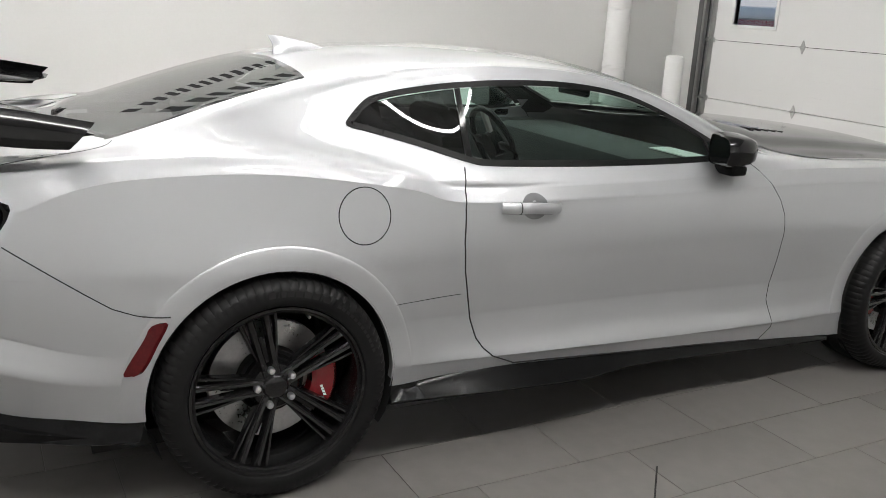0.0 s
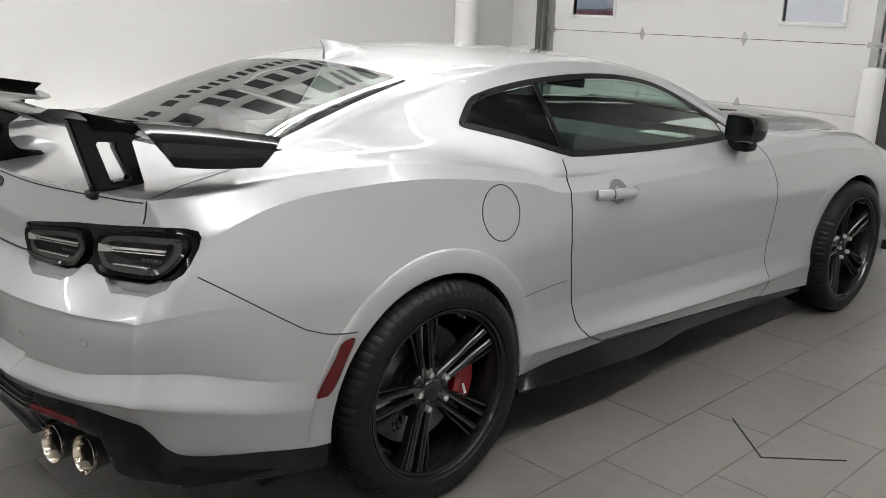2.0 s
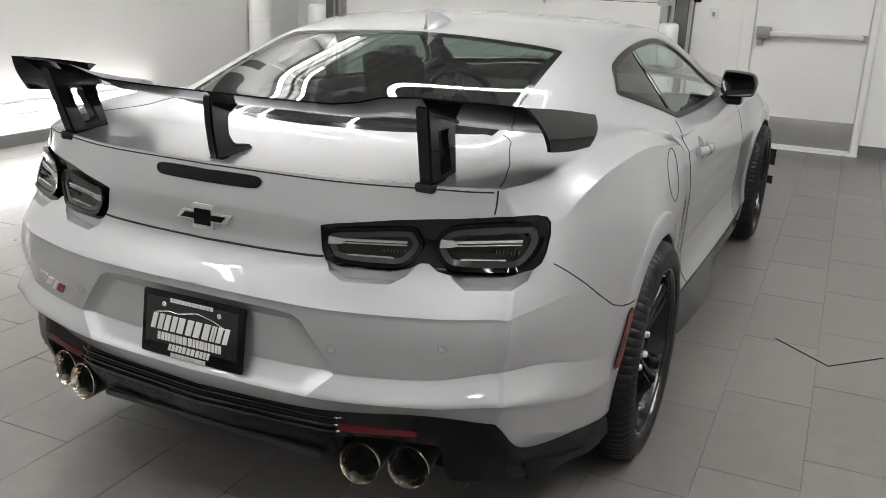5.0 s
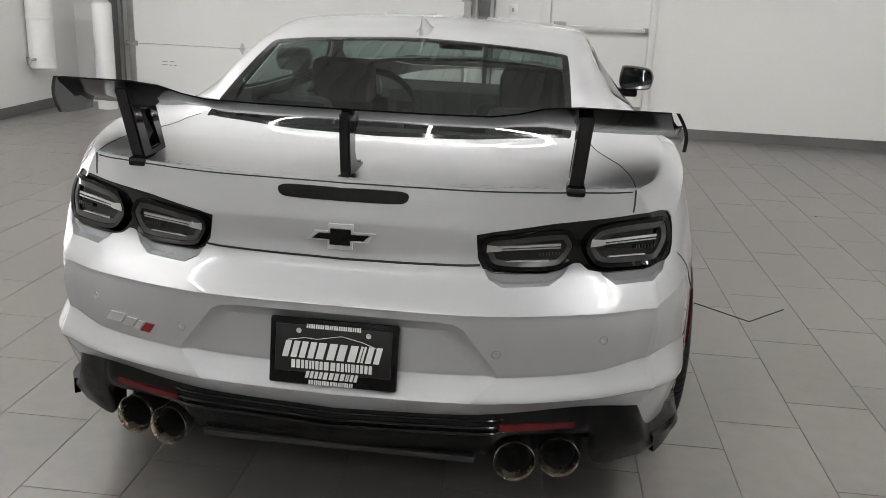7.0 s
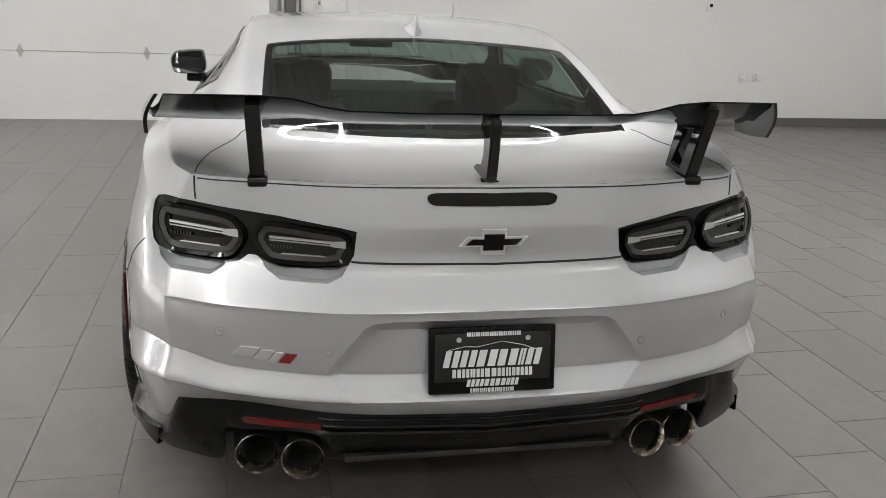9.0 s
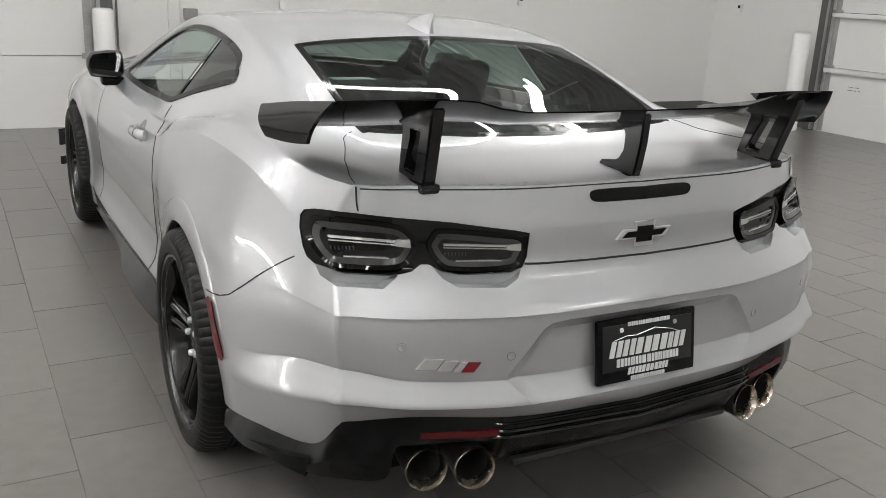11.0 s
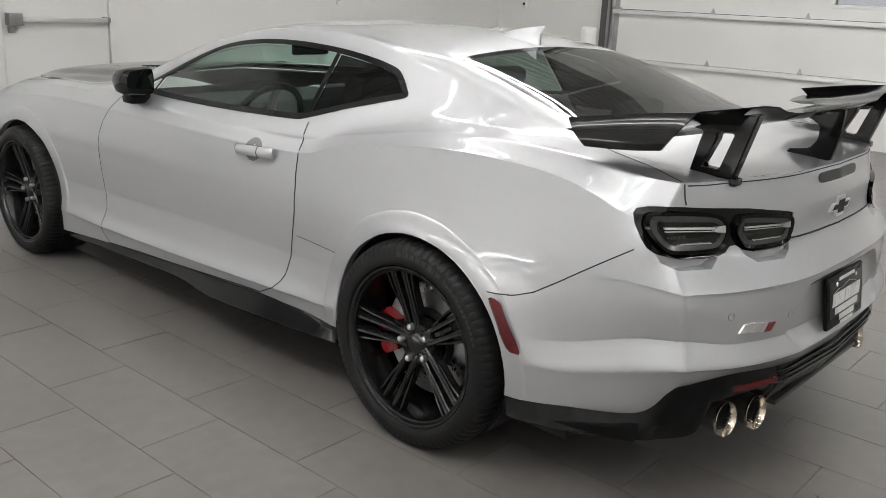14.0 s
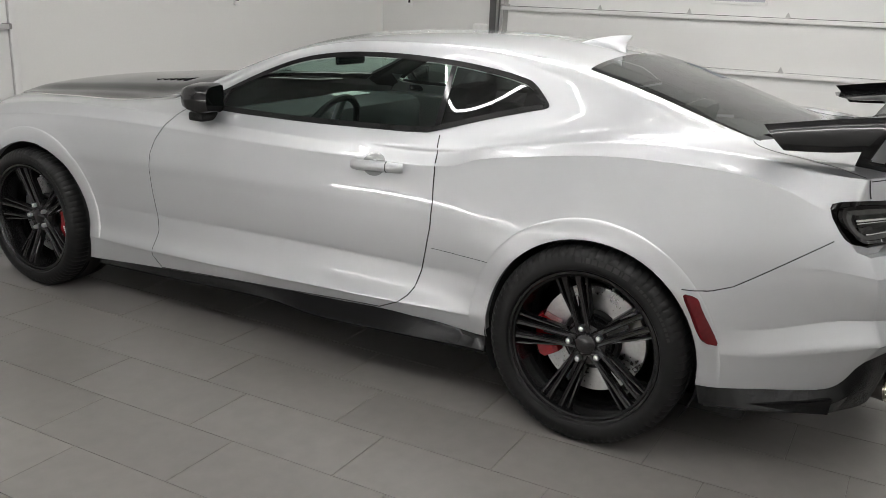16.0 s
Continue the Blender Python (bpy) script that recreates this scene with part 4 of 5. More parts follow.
ring_in = [(x, y) for x, y in inset(BACK, 0.022)]
clear_back = take(backlight, cut(backlight, ring_in, "top", lambda c: True))
part("rear_window_border", mirrored(backlight), GLOSS_BLACK, car)
part("rear_window", mirrored(clear_back), REAR_GLASS, car, "tinted sloping rear window")
part("windscreen", offset(mirrored(shield), -0.004), GLASS, car, "raked windscreen")
# bonnet insert with a raised middle and two vents
for v in insert.verts:
    edge = min(v.co.y - 2.12, 3.3 - v.co.y, (0.60 - abs(v.co.x)) * 1.2)
    k = min(max(edge / 0.12, 0.0), 1.0)
    v.co.z += 0.004 + 0.018 * k * k * (3 - 2 * k)
hood = part("bonnet_insert", mirrored(insert), CARBON, car, "satin black bonnet with a raised middle and vents")
for s in (1, -1):
    bm = bmesh.new()
    for n in range(5):
        box(bm, s * .30 - .09, s * .30 + .09, 2.30 + n * .045, 2.322 + n * .045, .992 - n * .004, 1.004 - n * .004)
    part("bonnet_vent", bm, GLOSS_BLACK, hood)

# ---- shut lines, and a line of shade under the boot lip ----
seam("side", [(u, v) for u, v in DOOR[1:11]])
seam("side", [(u, v) for u, v in DOOR[13:25]], radius=0.0015)
seam("side", [(.826, .297), (1.0, .289), (1.3, .270), (1.7, .250), (1.99, .232)], radius=0.003)
seam("side", FUEL[:], both=False, closed=True, radius=0.0018)
seam("side", [(-.365, .608), (-.389, .614), (-.445, .635), (-.51, .677), (-.576, .722), (-.64, .765), (-.675, .788), (-.692, .799)], radius=0.0018)
seam("side", [(-.372, .611), (-.34, .606), (-.300, .604)], radius=0.0018, proud=0.0025)
seam("side", [(.318, .558), (.45, .561), (.612, .564)], radius=0.0012)
seam("rear", [(0, .789), (.15, .790), (.30, .793), (.335, .795)], radius=0.003)
# No joint here: a black line stands for the shade under the boot lip.
seam("rear", [(0, .9685), (.2, .968), (.34, .967), (.50, .9655), (.60, .964), (.685, .961)], radius=0.0019)
seam("rear", [(.693, .966), (.693, .93), (.691, .912)])
seam("top", [(.693, -.7505), (.688, -.70), (.66, -.60), (.615, -.49), (.60, -.45), (.59, -.415), (.575, -.395), (.555, -.385)], radius=0.0014)


# ---- rear lamps ----
def ring_strip(bm, outline, width, depth, place):
    """A raised band along a closed outline, square in section."""
    inner_line = inset(outline, width)
    n = len(outline)
    rows = [[bm.verts.new(place(u, v, d)) for u, v in line] for line, d in ((outline, 0.0), (outline, depth), (inner_line, depth * 0.8), (inner_line, 0.0))]
    for a, b in zip(rows, rows[1:]):
        for k in range(n):
            bm.faces.new((a[k], a[(k + 1) % n], b[(k + 1) % n], b[k]))


def slab(bm, outline, d0, d1, place):
    n = len(outline)
    low = [bm.verts.new(place(u, v, d0)) for u, v in outline]
    high = [bm.verts.new(place(u, v, d1)) for u, v in outline]
    bm.faces.new(high)
    for k in range(n):
        bm.faces.new((low[k], low[(k + 1) % n], high[(k + 1) % n], high[k]))


def on_rear(sign):
    def place(u, v, d):
        p, n = onto("rear", u, v)
        n = (n + Vector((0, -1.2, 0))).normalized()
        q = p + n * d
        return Vector((q.x * sign, q.y, q.z))

    return place


CELLS = (
    [(.336, .842), (.345, .812), (.375, .787), (.500, .784), (.535, .800), (.556, .836), (.548, .862), (.522, .879), (.40, .869), (.352, .861)],
    [(.580, .846), (.590, .812), (.625, .788), (.735, .787), (.770, .802), (.789, .840), (.785, .874), (.762, .894), (.66, .892), (.604, .880)],
)
lamp_l = mirrored(lamp, False)
for sign, sheet in ((1, lamp), (-1, lamp_l)):
    unit = part("tail_lamp", rim_wall(offset(sheet, -0.004), 0.03), LENS_BLACK, car, "smoked black tail lamp with two rounded cells")
    place = on_rear(sign)
    for cell in CELLS:
        outline = rounded(cell, 5)
        u0, u1 = min(u for u, v in cell), max(u for u, v in cell)
        v0, v1 = min(v for u, v in cell), max(v for u, v in cell)
        bm = bmesh.new()
        ring_strip(bm, outline, 0.009, 0.013, place)
        part("lamp_bezel", bm, LENS_BLACK, unit)
        bm = bmesh.new()
        slab(bm, inset(outline, 0.010), -0.002, 0.0015, place)
        part("lamp_well", bm, LENS_DEEP, unit, "dark smoked lamp interior")
        guide = inset(outline, 0.010)
        bm = bmesh.new()
        ring_strip(bm, guide, 0.013, 0.008, place)
        part("light_guide", bm, LENS_SMOKE, unit, "smoked grey light guide")

        def row(f):
            return v0 + (v1 - v0) * f

        # the bars run from the bright inboard block towards the outer end
        a, b = u0 + .030, u1 - .036
        for f0, f1, d, m in ((.72, .76, .004, LENS_SMOKE), (.545, .60, .006, LENS_CLEAR), (.485, .51, .005, LENS_CLEAR)):
            bm = bmesh.new()
            slab(bm, [(a, row(f0)), (b, row(f0 + .05)), (b, row(f1 + .05)), (a, row(f1))], 0.0, d, place)
            part("lamp_bar", bm, m, unit, smooth=False)
        for k in range(7):
            bm = bmesh.new()
            u = b - .004 - k * .0075
            slab(bm, [(u, row(.36)), (u + .0028, row(.36)), (u + .0028, row(.44)), (u, row(.44))], 0.0, .004, place)
            part("lamp_tick", bm, LENS_SMOKE, unit, smooth=False)
        bm = bmesh.new()
        slab(bm, [(u0 + .011, row(.46)), (u0 + .036, row(.48)), (u0 + .046, row(.50)), (u0 + .046, row(.58)), (u0 + .036, row(.62)), (u0 + .012, row(.64))], 0.0, 0.0095, place)
        part("lamp_reflector", bm, LENS_CLEAR, unit, "bright chrome reflector block")
        bm = bmesh.new()
        slab(bm, [(u0 + .055, row(.215)), (u1 - .060, row(.22)), (u1 - .064, row(.25)), (u0 + .060, row(.245))], 0.0, .0088, place)
        part("lamp_bar", bm, LENS_CLEAR, unit, smooth=False)

# ---- badges, sensors, plate ----
place = on_rear(1)
bow = [(-.082, -.010), (-.030, -.010), (-.030, -.030), (.030, -.030), (.030, -.010), (.068, -.010), (.086, .013), (.032, .013), (.032, .032), (-.028, .032), (-.028, .013), (-.062, .013)]


def centre_place(u, v, d):
    p, n = onto("rear", abs(u) + 0.0005, v)
    return Vector((u, p.y - d, v))


bm = bmesh.new()
slab(bm, [(u, .842 + v) for u, v in bow], -0.002, 0.008, centre_place)
emblem = part("rear_emblem", bm, CHROME, car, "chrome-edged black emblem", smooth=False)
bm = bmesh.new()
slab(bm, [(u * .83, .8423 + v * .64) for u, v in bow], 0.004, 0.0095, centre_place)
part("emblem_face", bm, LENS_BLACK, emblem, smooth=False)
for n, (u, w, m) in enumerate(((-.600, .044, CHROME), (-.552, .030, CHROME), (-.517, .016, CHROME), (-.497, .028, RED_PAINT))):
    bm = bmesh.new()
    z = .586 - (u + .6) * .12
    slab(bm, [(u - .009, z - .011), (u + w - .010, z - .0125), (u + w + .007, z + .011), (u + .008, z + .0125)], -0.002, 0.005, lambda a, b, d: Vector((a, onto("rear", -a, b)[0].y - d, b)))
    part("badge_bar", bm, m, car, "bright red badge bar" if m is RED_PAINT else "")
for x, z in ((.640, .628), (.388, .592)):
    for s in (1, -1):
        p, n = onto("rear", x, z)
        bm = bmesh.new()
        lathe(bm, [(0.0, .0), (-.0015, .0085), (-.001, .0092), (0.003, .0094)], 24, "y")
        ob = part("parking_sensor", bm, SILVER, car)
        turn = Vector((n.x * s, n.y, n.z)).to_track_quat("-Y", "Z").to_matrix().to_4x4()
        ob.matrix_basis = Matrix.Translation((p.x * s, p.y, p.z)) @ turn
        bm = bmesh.new()
        lathe(bm, [(-.0006, .0098), (-.0012, .0104), (-.0006, .011)], 24, "y")
        part("sensor_ring", bm, CUP_GREY, ob)
plate = new("rear_plate")
plate.parent = car
plate["label"] = "black dealer plate in a black frame"
plate.matrix_basis = pose(0.0, -.986, .566, -8.5, 0, 0)
bm = bmesh.new()
box(bm, -.157, .157, -.006, .008, -.082, .082, 0.006)
part("plate_frame", bm, SATIN_BLACK, plate)
bm = bmesh.new()
box(bm, -.142, .142, -.0085, -.004, -.050, .066, 0.002)
part("plate_face", bm, PLATE_GREY, plate)


def strokes(widths, gap):
    """Each letter's width as two upright strokes with a gap."""
    return [v for w in widths for v in (w * .40, w * .40)]


for x, z, widths, h, gap, lean in ((-.066, .060, [.009] * 12, .010, .0022, 0), (-.124, -.014, [.036, .036, .046, .046, .014, .034], .040, .005, .009), (-.100, -.040, [.021, .017, .012, .018, .028, .018, .012, .008, .018, .018], .020, .003, 0), (-.066, -.063, [.019, .019, .024, .024, .008, .018], .017, .003, .004), (-.056, -.078, [.011, .009, .007, .009, .015, .009, .007, .005, .009, .009], .010, .002, 0)):
    bm = bmesh.new()
    for w in widths:
        letters(bm, x, z, strokes([w], gap), h, w * .18, lean)
        x += w + gap
    part("lettering", bm, PLATE_WHITE, plate, "white bars", smooth=False)
bm = bmesh.new()
sweep(bm, [Vector((x, -.0095, z)) for x, z in ((-.11, .028), (-.07, .036), (-.04, .034), (.02, .046), (.07, .036), (.11, .022))], 0.0009, 4)
part("plate_line", bm, CHROME, plate)
for x in (-.085, .085):
    bm = bmesh.new()
    lathe(bm, [(-.011, 0), (-.011, .005), (-.008, .007), (-.006, .007)], 12, "y", (x, 0, .052))
    part("plate_screw", bm, CHROME, plate)

# ---- black lower body: diffuser, bumper corners, sills ----
def loft(lines, per, close=False):
    bm = bmesh.new()
    curves = [crom(l, per) for l in lines]
    rows = [[bm.verts.new(p) for p in c] for c in curves]
    for a, b in zip(rows, rows[1:]):
        for k in range(len(a) - 1):
            bm.faces.new((a[k], a[k + 1], b[k + 1], b[k]))
    return bm


V1 = [(0, -.972, .422), (.34, -.960, .434), (.40, -.950, .437), (.43, -.943, .440), (.59, -.903, .453), (.635, -.885, .455), (.66, -.870, .453), (.740, -.817, .432), (.785, -.735, .343), (.857, -.556, .321), (.893, -.37, .300)]
V2 = [(0, -.985, .392), (.34, -.972, .402), (.40, -.962, .404), (.43, -.956, .405), (.59, -.915, .407), (.635, -.893, .407), (.66, -.875, .405), (.745, -.82, .390), (.795, -.738, .318), (.874, -.556, .294), (.908, -.38, .272)]
V3 = [(0, -.975, .350), (.34, -.960, .356), (.395, -.950, .360), (.43, -.942, .372), (.59, -.905, .378), (.63, -.882, .372), (.655, -.868, .345), (.755, -.81, .325), (.819, -.728, .284), (.897, -.56, .258), (.914, -.39, .243)]
V4 = [(0, -.945, .296), (.34, -.93, .300), (.385, -.92, .312), (.43, -.925, .360), (.59, -.89, .366), (.63, -.866, .352), (.648, -.845, .266), (.745, -.775, .254), (.800, -.722, .254), (.868, -.55, .240), (.89, -.40, .226)]
V5 = [(0, -.86, .262), (.34, -.86, .264), (.38, -.85, .285), (.43, -.82, .362), (.59, -.80, .366), (.63, -.79, .352), (.645, -.78, .262), (.72, -.72, .248), (.75, -.69, .245), (.79, -.54, .226), (.82, -.40, .21)]
diff = part("diffuser", mirrored(loft([V1, V2, V3, V4, V5], 8)), SATIN_BLACK, car, "black plastic diffuser and bumper corners")
for s in (1, -1):
    # the small blade on each bumper corner
    bm = bmesh.new()
    low_edge = crom([(.899, -.50, .262), (.878, -.60, .262), (.846, -.69, .264), (.812, -.752, .262)], 6)
    top_edge = crom([(.899, -.50, .266), (.880, -.60, .284), (.848, -.69, .298), (.806, -.758, .312)], 6)
    rows = [[bm.verts.new((s * (p.x - d), p.y + d, p.z)) for p, d in ((a, .012), (a, 0), (b, 0), (b, .014))] for a, b in zip(low_edge, top_edge)]
    for a, b in zip(rows, rows[1:]):
        for k in range(3):
            bm.faces.new((a[k], a[k + 1], b[k + 1], b[k]))
    bmesh.ops.recalc_face_normals(bm, faces=bm.faces)
    part("corner_blade", bm, FIN_BLACK, diff, "satin dark blade")
for z, y, r in ((.408, -.980, .0035), (.392, -.984, .004), (.374, -.981, .0045)):
    bm = bmesh.new()
    half = crom([(0, y - .006, z), (.34, y + .008, z + .008), (.42, y + .03, z + .009)], 8)
    sweep(bm, [Vector((-p.x, p.y, p.z)) for p in half[:0:-1]] + half, r, 6)
    part("diffuser_rib", bm, GLOSS_BLACK, diff)
bm = bmesh.new()
box(bm, -.350, .350, -.953, -.90, .288, .306, 0.006)
part("diffuser_lip", bm, LIP_BLACK, diff, "greyish satin lower lip")
for s in (1, -1):
    bm = bmesh.new()
    pts = [(.408, -.962, .390), (.50, -.938, .392), (.590, -.910, .395)]
    for a, b in zip(crom(pts, 5), crom(pts, 5)[1:]):
        vs = [bm.verts.new((s * p.x, p.y - d, p.z + h)) for p in (a, b) for d, h in ((-.006, 0), (.007, .002), (.006, .0165), (-.006, .019))]
        for q in ((0, 1, 5, 4), (1, 2, 6, 5), (2, 3, 7, 6)):
            bm.faces.new([vs[k] for k in q])
    bmesh.ops.remove_doubles(bm, verts=bm.verts, dist=0.0005)
    part("rear_reflector", bm, RED_LENS, diff, "dark red lower reflector")
for s in (1, -1):
    for x, y in ((.450, -.935), (.560, -.895)):
        bm = bmesh.new()
        lathe(bm, [(.006, .0503), (-.002, .0512), (-.0032, .0502), (.008, .0446), (.020, .0428), (.03, .0425)], 40, "y")
        for v in bm.verts:
            v.co.x *= 1.02
            v.co.y += v.co.z * 0.12
        tip = part("exhaust_tip", bm, STEEL, car, "polished steel exhaust tip with heat tint")
        tip.matrix_basis = pose(s * x, y, .297, 0, 0, s * 8)
        bm = bmesh.new()
        lathe(bm, [(.12, .045), (.03, .0475), (.006, .0502)], 40, "y")
        for v in bm.verts:
            v.co.x *= 1.02
            v.co.y += v.co.z * 0.12
        part("exhaust_pipe", bm, DARK_STEEL, tip, "dirty steel pipe, darkened for the dark surroundings it mirrors")
        bm = bmesh.new()
        lathe(bm, [(.022, .0427), (.10, .0415), (.11, .03), (.112, .0)], 32, "y")
        part("exhaust_bore", bm, SOOT_SHADE, tip)

S1 = [(.885, .372, .285), (.882, .46, .288), (.880, .65, .293), (.880, .826, .297), (.880, 1.1, .283), (.880, 1.35, .270), (.878, 1.7, .252), (.878, 2.0, .232), (.872, 2.40, .200)]
S2 = [(.893, .372, .262), (.893, .46, .268), (.893, .65, .279), (.893, .826, .284), (.892, 1.1, .270), (.892, 1.35, .258), (.888, 1.7, .241), (.886, 2.0, .223), (.880, 2.40, .192)]
S3 = [(.912, .372, .236), (.940, .46, .245), (.955, .65, .242), (.958, .826, .236), (.950, 1.1, .225), (.915, 1.35, .227), (.900, 1.7, .212), (.892, 2.0, .196), (.886, 2.40, .181)]
S4 = [(.908, .372, .226), (.936, .46, .237), (.951, .65, .235), (.954, .826, .229), (.946, 1.1, .218), (.910, 1.35, .219), (.894, 1.7, .203), (.886, 2.0, .187), (.88, 2.40, .173)]
S5 = [(.80, .372, .20), (.80, .46, .20), (.80, .65, .20), (.80, .826, .20), (.80, 1.1, .195), (.80, 1.35, .19), (.80, 1.7, .19), (.80, 2.0, .18), (.80, 2.40, .165)]
pair("side_skirt", loft([S1, S2, S3, S4, S5], 8), FIN_BLACK, "black side skirt with a flared blade")

# black boxes added to block light under the car; liners in the wheel housings
bm = bmesh.new()
box(bm, -.76, .76, -.50, 3.40, .15, .20)
box(bm, -.62, .62, -.78, -.51, .25, .375)
part("underbody_block", bm, SOOT_SHADE, car, smooth=False)
for cy, cz, r in ARCHES:
    for s in (1, -1):
        bm = bmesh.new()
        n = 28
        rows = []
        for x in (.905, .60, .55):
            rr = r + .004 if x > .6 else r
            rows.append([bm.verts.new((s * x, cy + rr * math.cos(a), max(cz + rr * math.sin(a), .17))) for a in (-.5 + k * (math.pi + 1.0) / n for k in range(n + 1))])
        for a, b in zip(rows, rows[1:]):
            for k in range(n):
                bm.faces.new((a[k], a[k + 1], b[k + 1], b[k]))
        bm.faces.new(rows[-1])
        part("wheel_housing", bm, SOOT_SHADE, car)

# ---- rear wing ----
def foil(bm, stations, thick=0.016):
    """A thin wing through stations of (x, leading y, leading z, trailing y, trailing z)."""
    rows = []
    for x, y0, z0, y1, z1 in stations:
        row = []
        for f, up in ((0, 0), (.12, .55), (.4, .8), (.75, .45), (1, .12), (1, -.12), (.75, -.55), (.4, -.7), (.12, -.45)):
            sag = -(0.012 + 0.014 * min(max((abs(x) - .40) / .16, 0.0), 1.0)) * math.sin(math.pi * f)
            row.append(bm.verts.new((x, y0 + (y1 - y0) * f, z0 + (z1 - z0) * f + sag + up * thick)))
        rows.append(row)
    for a, b in zip(rows, rows[1:]):
        for k in range(len(a)):
            bm.faces.new((a[k], a[(k + 1) % len(a)], b[(k + 1) % len(b)], b[k]))
    bm.faces.new(rows[0])
    bm.faces.new(rows[-1][::-1])


wing = new("rear_wing")
wing.parent = car
wing["label"] = "glossy black carbon rear wing on three stands"
half = [(0, -.70, 1.104, -.895, 1.140), (.20, -.70, 1.104, -.892, 1.140), (.34, -.69, 1.104, -.885, 1.142), (.40, -.65, 1.106, -.875, 1.150), (.46, -.58, 1.098, -.876, 1.166), (.54, -.52, 1.086, -.868, 1.172), (.67, -.475, 1.082, -.832, 1.167), (.79, -.456, 1.084, -.785, 1.161)]
bm = bmesh.new()
foil(bm, [(-x, *r) for x, *r in half[:0:-1]] + half)
for v in bm.verts:
    v.co.x *= 1 + .05 * (v.co.y + .62) / .16 * max(abs(v.co.x) - .6, 0) / .2
part("wing_blade", bm, BLADE_BLACK, wing)
for s in (1, -1):
    bm = bmesh.new()
    upper = crom([(-.455, 1.114, 0), (-.60, 1.138, 0), (-.70, 1.152, 0), (-.80, 1.164, 0)], 6)
    lower = crom([(-.520, 1.046, 0), (-.60, 1.049, 0), (-.665, 1.054, 0), (-.727, 1.062, 0)], 6)
    layers = []
    for d in (0, 1):
        layer = []
        for k in range(7):
            f = k / 6
            line = [p.lerp(q, f) for p, q in zip(upper, lower)]
            layer.append([bm.verts.new((s * (.808 + .009 * d + (p.x + .46) * .11 + (1.12 - p.y) * .26 + .012 * math.sin(math.pi * f)), p.x, p.y)) for p in line])
        layers.append(layer)
    for layer in layers:
        for a, b in zip(layer, layer[1:]):
            for k in range(len(a) - 1):
                bm.faces.new((a[k], a[k + 1], b[k + 1], b[k]))
    rims = [[layer[0] + [row[-1] for row in layer[1:]] + layer[-1][-2::-1] + [row[0] for row in layer[-2:0:-1]] for layer in layers]]
    for one, two in rims:
        n = len(one)
        for k in range(n):
            bm.faces.new((one[k], one[(k + 1) % n], two[(k + 1) % n], two[k]))
    bmesh.ops.recalc_face_normals(bm, faces=bm.faces)
    part("end_plate", bm, CARBON, wing)
for x, hole in ((-.545, True), (0.0, False), (.545, True)):
    bm = bmesh.new()
    lean = 0.06 * (1 if x > 0 else -1 if x < 0 else 0)

    def stand_place(u, v, d, x=x, lean=lean):
        return Vector((x + (d - .5) * (.034 if hole else .026) + (v - .97) * lean, u, v))

    if hole:
        outer = [(-.690, .974), (-.818, .966), (-.876, 1.156), (-.640, 1.108), (-.722, 1.094)]
        inner_line = [(-.730, .998), (-.776, .994), (-.812, 1.096), (-.766, 1.092), (-.766, 1.076)]
        n = len(outer)
        rows = [[bm.verts.new(stand_place(u, v, d)) for u, v in line] for line, d in ((outer, 0), (outer, 1), (inner_line, 1), (inner_line, 0))]
        for a, b in zip(rows, rows[1:] + rows[:1]):
            for k in range(n):
                bm.faces.new((a[k], a[(k + 1) % n], b[(k + 1) % n], b[k]))
    else:
        outline = [(-.745, .994), (-.742, .964), (-.876, .960), (-.888, 1.0), (-.898, 1.060), (-.902, 1.134), (-.790, 1.116), (-.794, 1.100), (-.834, 1.078), (-.834, 1.035), (-.812, 1.005)]
        slab(bm, outline, 0, 1, stand_place)
        bm.faces.new([v for v in bm.verts][: len(outline)][::-1])
    bmesh.ops.recalc_face_normals(bm, faces=bm.faces)
    bmesh.ops.bevel(bm, geom=[e for e in bm.edges if e.calc_face_angle(0) > 0.5], offset=0.0045, segments=2, affect="EDGES")
    stand = part("wing_stand", bm, GLOSS_BLACK, wing)
    bm = bmesh.new()
    box(bm, x - .024, x + .024, *((-.832, -.692) if hole else (-.878, -.760)), .955, .978, 0.006)
    part("stand_foot", bm, GLOSS_BLACK, stand)

